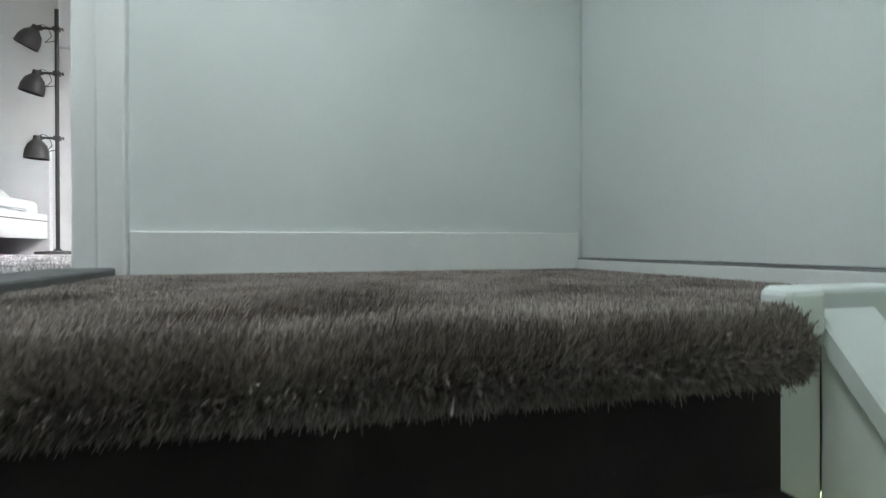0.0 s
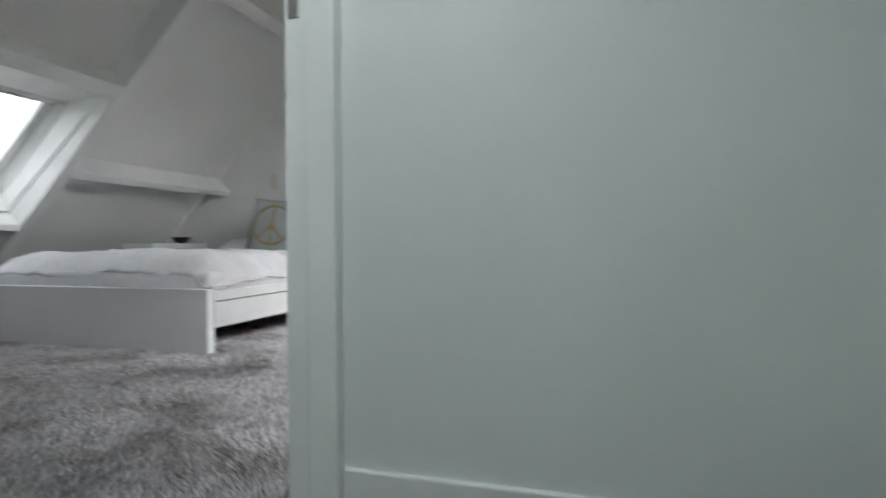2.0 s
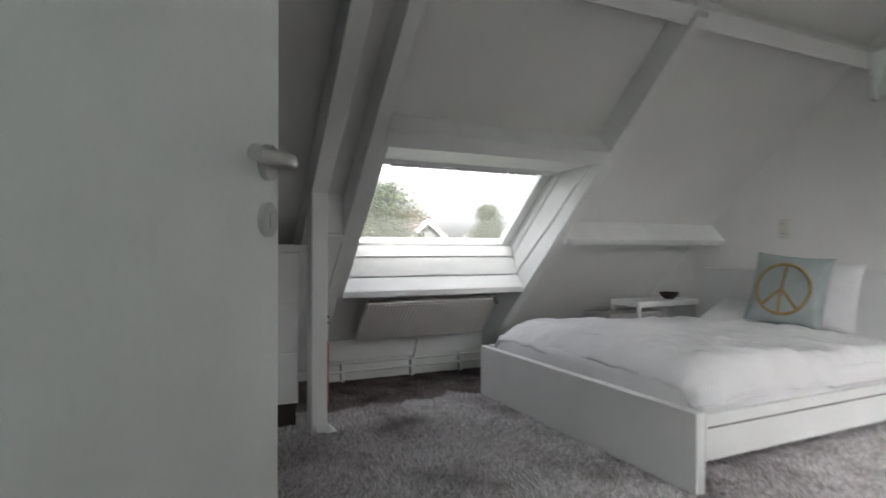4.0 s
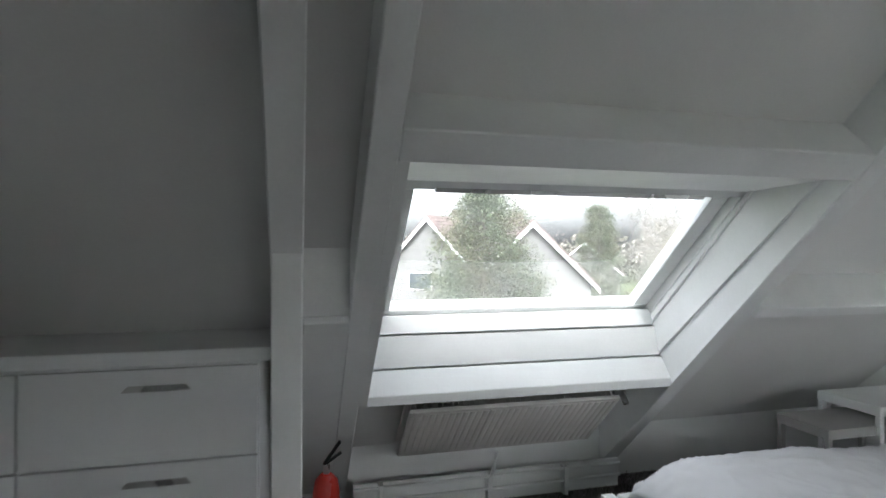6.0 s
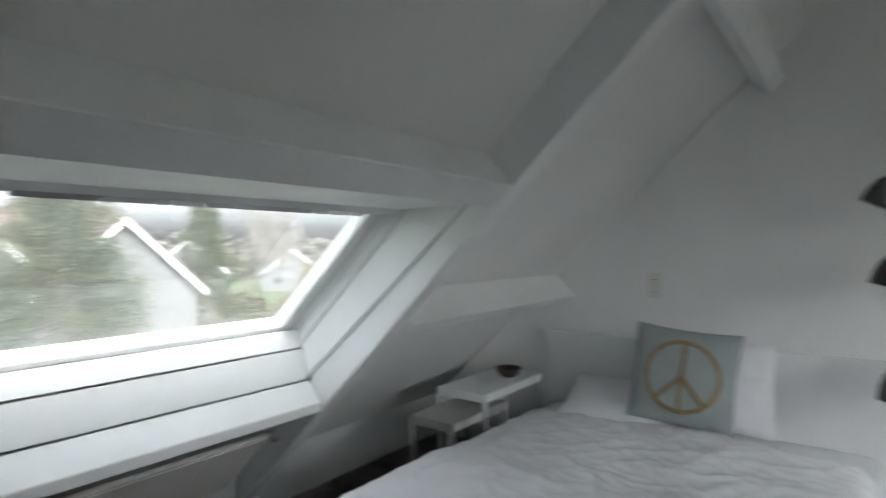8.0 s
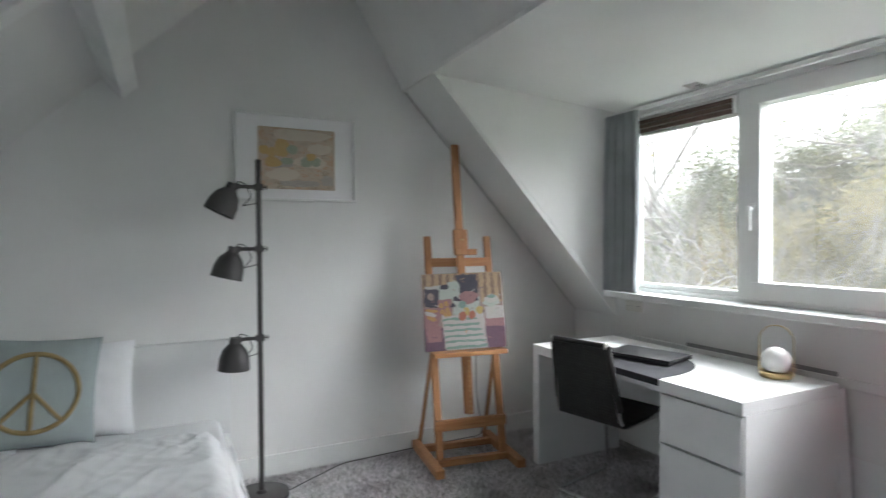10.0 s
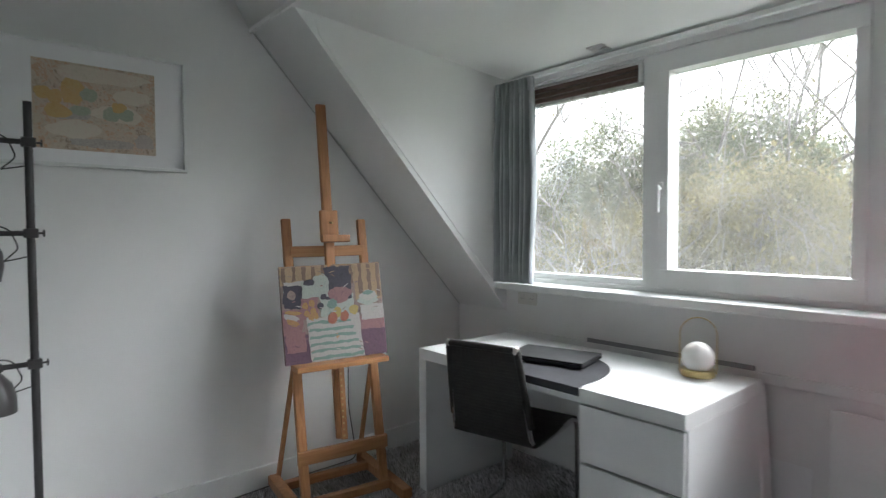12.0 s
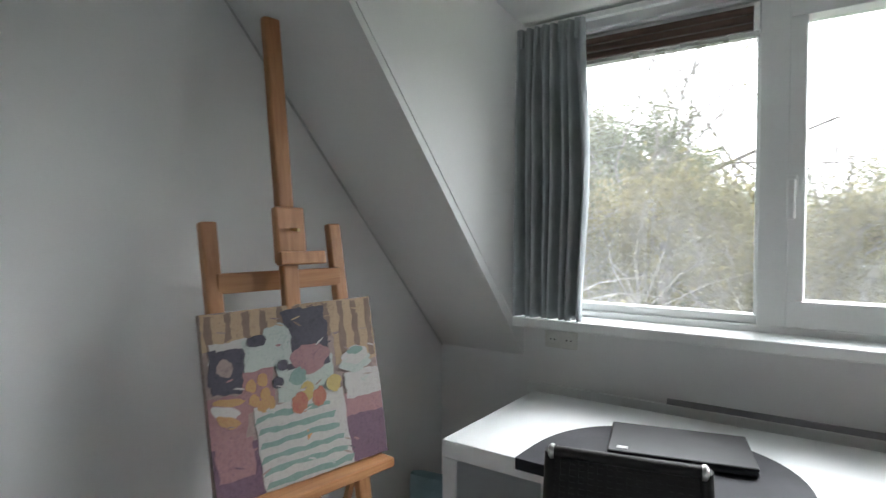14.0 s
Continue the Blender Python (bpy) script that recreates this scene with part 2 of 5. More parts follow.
def bend(points, r, steps=5):
    """Rounds the corners of a line of points."""
    pts = [Vector(p) for p in points]
    out = [pts[0]]
    for a, b, c in zip(pts, pts[1:], pts[2:]):
        u, v = (a - b).normalized(), (c - b).normalized()
        p, q = b + u * r, b + v * r
        for i in range(steps + 1):
            t = i / steps
            out.append(p * (1 - t) ** 2 + b * 2 * t * (1 - t) + q * t ** 2)
    return out + [pts[-1]]


# ---- roof planes ----
SLOPE = 0.952


def z_sheet(y):
    return 2.925 - SLOPE * y


def z_raft(y):
    return 2.70 - SLOPE * y


def z_south(y):
    return 0.74 + 1.08 * (y + 2.455)


RIDGE = (-0.36, 3.34)
CEIL_Y, CEIL_Z = -0.94, 2.35
DORMER_Y = -2.47
WEST, FAR_WEST = -4.75, -6.9

# ---- structure ----
fl = box(-4.75, 0.0, -1.13, 2.80, -0.25, -0.012)
box(-3.43, 0.0, -2.40, -1.13, -0.25, -0.012, 0, fl)
floor = struct("floor", fl, RUG_BACK, "bedroom floor covered with grey shaggy carpet", "floor")
fll = box(-4.46, -3.43, -2.54, -1.14, -0.25, -0.024)
box(-4.53, -4.46, -2.188, -1.14, -0.06, -0.024, 0, fll)
floor_l = struct("floor_landing", fll, CARPET_MID, "landing floor with dark brown carpet", "floor")

# gable wall behind the bed
struct("wall_east", prism([(-2.7, -0.25), (-2.7, 0.8), (-1.0, 2.5), RIDGE, (3.05, 0.2), (3.05, -0.25)], 0.0, 0.22),
       WALL, "white plastered gable wall behind the bed", "wall")


def roof_slab(y0, y1, zf, up=0.25):
    return [(y0, zf(y0)), (y1, zf(y1)), (y1, zf(y1) + up), (y0, zf(y0) + up)]


rn = prism(roof_slab(RIDGE[0], 3.05, lambda y: z_sheet(y)), -1.60, 0.0)
prism(roof_slab(RIDGE[0], 3.05, z_sheet), FAR_WEST, -3.11, "x", 0, rn)
prism(roof_slab(RIDGE[0], 1.46, z_sheet), -3.11, -1.60, "x", 0, rn)
prism(roof_slab(2.335, 3.05, z_sheet), -3.11, -1.60, "x", 0, rn)
struct("roof_north", rn, CEIL, "white sloping attic ceiling with skylight opening", "ceiling")
upper = prism([(RIDGE[0], RIDGE[1]), (CEIL_Y, CEIL_Z), (CEIL_Y, CEIL_Z + 0.4), (RIDGE[0], RIDGE[1] + 0.25)], FAR_WEST, 0.0)
struct("ceiling_upper_south", upper, CEIL, "white steep ceiling board under the ridge", "ceiling")
sr = prism(roof_slab(-2.75, CEIL_Y, z_south), -0.436, 0.0)
prism(roof_slab(-2.9, CEIL_Y, lambda y: z_south(y) + 0.205), FAR_WEST, -3.43, "x", 0, sr)
struct("roof_south", sr, CEIL, "white sloping attic ceiling beside the dormer", "ceiling")
struct("ceiling_dormer", prism([(CEIL_Y, CEIL_Z - 0.003), (-2.56, 2.235), (-2.56, 2.45), (CEIL_Y, CEIL_Z + 0.12)], -3.43, -0.43), CEIL,
       "white flat dormer ceiling", "ceiling")
struct("trim_ceiling_seam", box(-3.43, 0.0, CEIL_Y - 0.006, CEIL_Y + 0.006, CEIL_Z - 0.014, CEIL_Z + 0.01), CEIL, "thin seam trim across the ceiling", "trim")
struct("wall_dormer_cheek", prism([(-1.03, 2.44), (-1.09, 2.245), (-2.25, 1.02), (-2.56, 1.02), (-2.56, 2.44)], -0.44, -0.33), WALL,
       "white triangular dormer side wall", "wall")
struct("wall_south", box(-3.43, 0.0, -2.56, -2.36, -0.25, 1.0), WALL, "white low wall under the dormer window", "wall")
struct("trim_south_panel", box(-3.38, -0.46, -2.36, -2.345, 0.69, 0.735, 0.004), TRIM, "white panel ledge below the dormer sill", "trim")
struct("knee_wall_north", box(WEST, 0.0, 2.78, 2.95, -0.25, 0.40), WALL, "low white knee wall under the roof slope", "wall")
struct("wall_west", prism([(-1.14, -0.25), (-1.14, 2.4), RIDGE, (2.95, 0.2), (2.95, -0.25)], WEST - 0.12, WEST), WALL, "white bedroom partition wall", "wall")
struct("wall_partition", prism([(-2.55, -0.25), (-2.55, 1.0), (-1.152, 2.4), (-1.152, -0.25)], -3.48, -3.38), WALL_LANDING,
       "smooth pale wall between landing and bedroom", "wall")
struct("wall_partition_bedroom_face", prism([(-2.36, 0.0), (-2.36, 2.24), (-1.152, 2.32), (-1.152, 0.0)], -3.38, -3.37), WALL, "white bedroom wall beside the door", "wall")
dw = box(FAR_WEST, -4.37, -1.24, -1.14, -2.6, 2.3)
box(-4.37, -3.40, -1.24, -1.14, 2.08, 2.3, 0, dw)
prism([(-1.24, 2.3), (-1.14, 2.3), (-1.14, 2.60), (-1.24, 2.60)], FAR_WEST, -3.40, "x", 0, dw)
struct("wall_door", dw, WALL_LANDING, "pale landing wall with the bedroom doorway", "wall")

# stairwell that closes the place behind the camera
struct("wall_stair_west", box(FAR_WEST - 0.15, FAR_WEST, -2.9, -1.0, -2.6, 3.0), WALL_LANDING, "pale stairwell wall", "wall")
sw = box(FAR_WEST, -4.46, -2.69, -2.54, -2.6, 1.1)
struct("wall_stair_south", sw, WALL_LANDING, "pale stairwell side wall", "wall")


# ---- rafters, purlins and skylight ----
def rafter(x0, x1, y0=0.57, y1=2.775, label="white painted roof rafter"):
    pts = [(y0, z_raft(y0)), (y1, z_raft(y1)), (y1, z_sheet(y1) + 0.02), (y0, z_sheet(y0) + 0.02)]
    return struct("rafter", prism(pts, x0, x1, "x", 0.004), TRIM, label, "beam")


rafter(-3.415, -3.325)
rafter(-3.18, -3.105)
rafter(-1.675, -1.59)
UP, OUT = Vector((0, -0.724, 0.690)), Vector((0, 0.690, 0.724))


def slope_beam(name, y, x0, x1, along, deep, label, zf=z_raft):
    """A beam along the ridge's direction; its lower edge on the rafter plane lies at y."""
    p = Vector((0, y, zf(y)))
    pts = [p, p + UP * along, p + UP * along + OUT * deep, p + OUT * deep]
    return struct(name, prism([(q.y, q.z) for q in pts], x0, x1, "x", 0.004), TRIM, label, "beam")


for a, b in ((-1.59, 0.0), (-3.325, -3.18)):
    slope_beam("purlin", 1.75, a, b, 0.06, 0.19, "white painted purlin along the roof slope", lambda y: z_raft(y) - 0.024)
slope_beam("purlin_upper", 0.635, WEST, 0.0, 0.10, 0.25, "white painted upper purlin", lambda y: z_raft(y) + 0.035)
slope_beam("trimmer", 1.265, -3.105, -1.675, 0.10, 0.19, "white trimmer beam above the skylight")
struct("panel_rafter_bay", prism([(1.72, z_raft(1.72) + 0.01), (2.79, z_raft(2.79) + 0.01), (2.79, z_sheet(2.79)), (1.72, z_sheet(1.72))], -3.325, -3.18),
       TRIM, "white board closing the bay beside the skylight", "panel")
struct("post", prism([(1.50, 0.0), (1.61, 0.0), (1.61, z_raft(1.61) + 0.02), (1.50, z_raft(1.50) + 0.02)], -3.412, -3.328, "x", 0.004), TRIM, "white post with a cloth scrap at its foot", "post")

# skylight lining, stepped boards
struct("skylight_lining_top", prism([(1.26, 1.515), (1.78, 1.50), (1.78, 1.53), (1.26, 1.60)], -3.07, -1.676), TRIM, "white lining board over the skylight", "trim")
for nm, x0, x1, xi in (("skylight_lining_east", -1.679, -1.62, -1.692), ("skylight_lining_west", -3.11, -3.074, -3.060)):
    lin = prism([(1.22, 1.545), (1.80, 1.56), (2.34, 1.03), (2.14, 0.66)], x0, x1)
    lo, hi = min(x0, xi), max(x1, xi)
    prism([(1.36, 1.52), (1.78, 1.52), (2.30, 1.03), (2.222, 0.79)], lo, hi, "x", 0.002, lin)
    prism([(1.62, 1.52), (1.78, 1.52), (2.30, 1.03), (2.26, 0.93)], lo - 0.012 if xi < x0 else lo, hi + 0.012 if xi > x1 else hi, "x", 0.002, lin)
    struct(nm, lin, TRIM, "white stepped lining board of the skylight", "trim")
lin = prism([(2.135, 0.655), (2.135, 0.695), (2.208, 0.782), (2.225, 0.782), (2.225, 0.655)], -3.074, -1.679, "x", 0.003)
prism([(2.206, 0.790), (2.242, 0.918), (2.262, 0.918), (2.235, 0.790)], -3.062, -1.691, "x", 0.002, lin)
prism([(2.236, 0.926), (2.262, 1.00), (2.29, 1.00), (2.27, 0.926)], -3.052, -1.701, "x", 0.002, lin)
prism([(2.226, 0.66), (2.30, 1.02), (2.34, 1.02), (2.34, 0.66)], -3.074, -1.679, "x", 0, lin)
struct("skylight_sill", lin, TRIM, "white stepped sill below the skylight", "sill")
G0, G1 = Vector((0, 1.752, 1.49)), Vector((0, 2.262, 1.037))
gd = (G1 - G0).normalized()
gn = Vector((0, -gd.z, gd.y))


def sky_bar(t0, t1, x0, x1, n0, n1, bm):
    p, L = [], (G1 - G0).length
    for s, k in ((t0, n0), (t1, n0), (t1, n1), (t0, n1)):
        q = G0 + gd * s + gn * k
        p.append((q.y, q.z))
    return prism(p, x0, x1, "x", 0.003, bm)


skyl = tagged(new("window_1"), "white pivoting roof skylight with clear pane", "window", "", "structure")
L = (G1 - G0).length
fb = bmesh.new()
for t0, t1, x0, x1 in ((-0.10, -0.045, -3.05, -1.67), (L + 0.062, L + 0.10, -3.05, -1.67), (-0.045, L + 0.062, -3.05, -3.01), (-0.045, L + 0.062, -1.71, -1.67)):
    sky_bar(t0, t1, x0, x1, -0.05, 0.06, fb)
part("window_frame", fb, TRIM, skyl)
sb = bmesh.new()
for t0, t1, x0, x1 in ((-0.045, 0.0, -3.01, -1.71), (L + 0.018, L + 0.058, -3.008, -1.712), (0.0, L + 0.018, -3.008, -2.965), (0.0, L + 0.018, -1.785, -1.712)):
    sky_bar(t0, t1, x0, x1, -0.008, 0.05, sb)
part("sash", sb, TRIM, skyl)
gb = bmesh.new()
sky_bar(-0.005, L + 0.024, -2.97, -1.78, 0.006, 0.014, gb)
pane = part("pane", gb, GLASS_SKY, skyl)
pane.visible_shadow = False
part("handle_bar", sky_bar(-0.04, -0.012, -2.9, -1.85, -0.035, -0.02, bmesh.new()), STEEL, skyl, "grey top operating bar")

# ---- dormer window ----
win = tagged(new("window_2"), "white wooden dormer window with three panes", "window", "", "structure")
Y0, Y1 = DORMER_Y - 0.05, DORMER_Y + 0.05
wf = box(-3.40, -0.44, Y0, Y1, 1.0, 1.05, 0.004)
box(-3.40, -0.44, Y0, Y1, 2.19, 2.26, 0.004, wf)
for x0, x1 in ((-0.52, -0.44), (-1.40, -1.31), (-2.31, -2.24), (-3.40, -3.16)):
    box(x0, x1, Y0 + 0.002, Y1 - 0.002, 1.045, 2.195, 0.003, wf)
part("window_frame", wf, TRIM, win)
for x0, x1 in ((-1.31, -0.52), (-2.24, -1.40), (-3.16, -2.31)):
    fixed = x0 > -1.35
    m = 0.012 if fixed else 0.05
    sb = bmesh.new()
    z0, z1 = 1.05, 2.19
    d0, d1 = Y0 + 0.01, Y1 + (0.012 if not fixed else -0.02)
    zb, zt = (z0 + 0.032, z1 - 0.032) if fixed else (z0 + 0.092, z1 - 0.088)
    for a, b, c, d in ((x0, x1, z0, zb), (x0, x1, zt, z1), (x0, x0 + m, zb, zt), (x1 - m, x1, zb, zt)):
        box(a, b, d0, d1, c, d, 0.004, sb)
    part("sash", sb, TRIM, win)
    pane = part("pane", box(x0 + m - 0.004, x1 - m + 0.004, DORMER_Y - 0.006, DORMER_Y + 0.002, zb - 0.004, zt + 0.004), GLASS, win)
    pane.visible_shadow = False
wh = box(-1.428, -1.396, Y1 + 0.012, Y1 + 0.020, 1.50, 1.57, 0.003)
rod((-1.412, Y1 + 0.012, 1.54), (-1.412, Y1 + 0.05, 1.54), 0.009, bm=wh)
box(-1.424, -1.400, Y1 + 0.040, Y1 + 0.056, 1.42, 1.555, 0.006, wh)
part("window_handle", wh, TRIM, win, "white window handle")
struct("window_sill", box(-3.40, -0.40, -2.46, -2.25, 0.985, 1.025, 0.006), TRIM, "long white window sill", "sill")

# ---- door and frame ----
fr = tagged(new("door_1"), "white flush bedroom door standing half open", "door", "", "structure")
jf = bmesh.new()
for x0, x1, xr0, xr1 in ((-3.516, -3.45, -3.497, -3.45), (-4.37, -4.32, -4.37, -4.345)):
    box(x0, x1, -1.278, -1.212, -0.02, 2.08, 0.006, jf)
    box(xr0, xr1, -1.212, -1.156, -0.02, 2.08, 0.003, jf)
box(-4.37, -3.45, -1.278, -1.156, 2.03, 2.085, 0.004, jf)
part("door_frame", jf, TRIM, fr)
sp = box(-3.5, -3.4965, -1.192, -1.166, 1.015, 1.088, 0.001)
box(-3.5, -3.4965, -1.192, -1.163, 1.096, 1.16, 0.001, sp)
box(-3.503, -3.495, -1.168, -1.143, 1.105, 1.15, 0.003, sp)
for z in (1.027, 1.076, 1.128):
    rod((-3.4995, -1.179, z), (-3.5015, -1.179, z), 0.005, seg=10, bm=sp)
part("strike_plate", sp, STEEL, fr, "worn steel strike plate")
LEAF = pose(-4.33, -1.14, 0, 0, 0, 55.6)
leaf = part("door_leaf", box(0.0, 0.757, 0.0, 0.04, 0.012, 2.02, 0.003), TRIM, fr)
leaf.matrix_world = LEAF
HZ = 1.105


def lever(side):
    b = rod((0.712, side * 0.02, HZ), (0.712, side * 0.030, HZ), 0.027, seg=24)
    rod((0.712, side * 0.02, HZ), (0.712, side * 0.068, HZ), 0.010, bm=b)
    tube(bend([(0.712, side * 0.06, HZ), (0.672, side * 0.066, HZ - 0.002), (0.602, side * 0.060, HZ - 0.004)], 0.015), 0.0115, 12, b)
    rod((0.712, side * 0.02, HZ - 0.085), (0.712, side * 0.028, HZ - 0.085), 0.026, seg=24, bm=b)
    box(0.710, 0.714, side * 0.0282 - 0.001, side * 0.0282 + 0.001, HZ - 0.098, HZ - 0.074, 0, b)
    b.transform(Matrix.Translation((0, 0.02, 0)))
    h = part("door_handle", b, STEEL, leaf, "brushed steel lever and round key rose", True)
    return h


lever(-1)
lever(1)
struct("threshold", box(-4.345, -3.497, -1.255, -1.12, -0.03, 0.006, 0.006), THRESH, "dark grey door threshold", "threshold")
struct("baseboard_landing", box(-3.494, -3.478, -2.49, -1.279, -0.03, 0.094, 0.003), TRIM, "white landing skirting board", "baseboard")
struct("baseboard_gable", box(-0.014, 0.002, -2.36, 2.78, 0.0, 0.12, 0.003), TRIM, "white skirting board along the gable wall", "baseboard")

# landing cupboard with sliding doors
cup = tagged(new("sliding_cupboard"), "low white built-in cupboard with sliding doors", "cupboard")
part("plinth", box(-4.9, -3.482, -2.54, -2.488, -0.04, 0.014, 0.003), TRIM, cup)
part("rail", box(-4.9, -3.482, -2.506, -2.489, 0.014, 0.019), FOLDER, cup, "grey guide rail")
# near-black panel added behind the doors, unseen, to block light through their gaps
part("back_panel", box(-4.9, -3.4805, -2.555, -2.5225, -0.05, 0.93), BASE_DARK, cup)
part("sliding_door", box(-4.19, -3.484, -2.522, -2.506, 0.02, 0.87, 0.002), WALL_LANDING, cup)
part("sliding_door", box(-4.9, -4.175, -2.504, -2.492, 0.02, 0.87, 0.002), WALL_LANDING, cup)
part("valance", box(-4.9, -3.482, -2.54, -2.444, 0.833, 0.93, 0.004), TRIM, cup)

# stairs going down from the landing
st = tagged(new("staircase"), "steep staircase covered with dark brown carpet", "stairs", "", "structure")
for i in range(1, 11):
    x1 = -4.49 - 0.16 * (i - 1)
    z = -0.215 * i
    part("step", box(x1 - 0.20, x1 + 0.01, -2.187, -1.24, z - 0.04, z, 0.012), CARPET_SHADED, st)
    part("riser", box(x1 - 0.01, x1 + 0.012, -2.187, -1.24, z - 0.01, z + 0.19, 0.0), CARPET_SHADED, st)
part("nosing", box(-4.545, -4.47, -2.188, -1.245, -0.096, -0.0245, 0.032, None, 4), CARPET_MID, st)

# added fill lamp with a made-up frame, unseen behind and above the camera
ws = tagged(new("fill_lamp_frame"), "frame round an added fill lamp over the staircase", "window", "", "structure")
FILL_Z = z_south(-1.50) + 0.205
FILL_POSE = pose(-4.62, -1.50, FILL_Z - 0.02, math.degrees(math.atan(1.08)), 0, 0)
lamp = new("landing_fill_lamp", bpy.data.lights.new("landing_fill_lamp", "AREA"))
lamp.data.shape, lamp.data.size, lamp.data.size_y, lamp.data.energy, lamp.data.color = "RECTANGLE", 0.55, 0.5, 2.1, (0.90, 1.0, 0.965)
lamp.matrix_world = FILL_POSE
# this frame only rings the added lamp; no window is known here
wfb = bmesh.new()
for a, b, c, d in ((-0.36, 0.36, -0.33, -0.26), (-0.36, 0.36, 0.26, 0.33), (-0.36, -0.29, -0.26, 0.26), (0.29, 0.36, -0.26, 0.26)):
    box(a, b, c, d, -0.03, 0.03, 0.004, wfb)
wfb.transform(FILL_POSE)
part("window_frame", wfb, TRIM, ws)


# ---- large furniture ----
def bed():
    b = thing("bed", "white double bed with rumpled white duvet", "bed")
    part("footboard", box(-2.19, -2.14, 0.14, 1.88, 0.0, 0.325, 0.003), FOIL, b)
    part("headboard", box(-0.075, -0.02, 0.13, 1.845, 0.0, 0.83, 0.003), FOIL, b)
    for y0, y1 in ((0.145, 0.175), (1.81, 1.84)):
        part("side_rail", box(-2.13, -0.075, y0, y1, 0.125, 0.31, 0.003), FOIL, b)
        part("rail_groove", box(-2.12, -0.08, y0 - 0.0015, y1 + 0.0015, 0.256, 0.262), BASE_DARK, b)
    part("slat_base", box(-2.14, -0.075, 0.18, 1.81, 0.14, 0.20), FOIL, b)
    m = box(-2.12, -0.10, 0.19, 1.80, 0.20, 0.41, 0.04, None, 3)
    part("mattress", m, LINEN, b, "white mattress", True)
    return b


bed()


def desk():
    d = thing("desk", "white writing desk with a drawer pedestal", "desk")
    x0, x1, y0, y1 = -1.945, -0.545, -2.23, -1.58
    part("tabletop", box(x0, x1, y0, y1, 0.68, 0.735, 0.002), FOIL, d)
    part("side_panel", box(x1 - 0.055, x1, y0, y1, 0.0, 0.679, 0.002), FOIL, d)
    part("side_panel", box(x0, x0 + 0.02, y0, y1 - 0.02, 0.0, 0.679, 0.002), FOIL, d)
    part("side_panel", box(x0 + 0.40, x0 + 0.42, y0, y1 - 0.02, 0.0, 0.679, 0.002), FOIL, d)
    part("back_panel", box(x0 + 0.42, x1 - 0.055, y0 + 0.03, y0 + 0.05, 0.22, 0.679, 0.002), FOIL, d)
    part("drawer", box(x0 + 0.005, x0 + 0.415, y1 - 0.02, y1 - 0.002, 0.455, 0.672, 0.002), FOIL, d)
    part("door", box(x0 + 0.005, x0 + 0.415, y1 - 0.02, y1 - 0.002, 0.04, 0.443, 0.002), FOIL, d)
    return d


desk()


def drawer_cabinet():
    c = thing("drawer_cabinet", "white built-in drawer cabinet under the slope", "cabinet")
    part("body", box(WEST, -3.45, 1.66, 2.30, 0.14, 0.955), FOIL, c)
    part("worktop", box(WEST, -3.40, 1.62, 2.30, 0.958, 1.0, 0.004), FOIL, c)
    part("plinth", box(WEST, -3.45, 1.72, 1.76, 0.0, 0.14), BASE_DARK, c)
    for x0, x1 in ((-4.06, -3.455), (-4.70, -4.07)):
        for z0, z1 in ((0.685, 0.945), (0.42, 0.678), (0.145, 0.413)):
            dr = part("drawer", box(x0, x1, 1.642, 1.659, z0, z1, 0.002), FOIL, c)
            h = prism([(x1 - 0.36, z1 - 0.062), (x1 - 0.345, z1 - 0.045), (x1 - 0.195, z1 - 0.045), (x1 - 0.18, z1 - 0.062)], 1.6385, 1.6425, "y")
            part("handle", h, STEEL, dr, "cut-out steel grip")
    return c


drawer_cabinet()


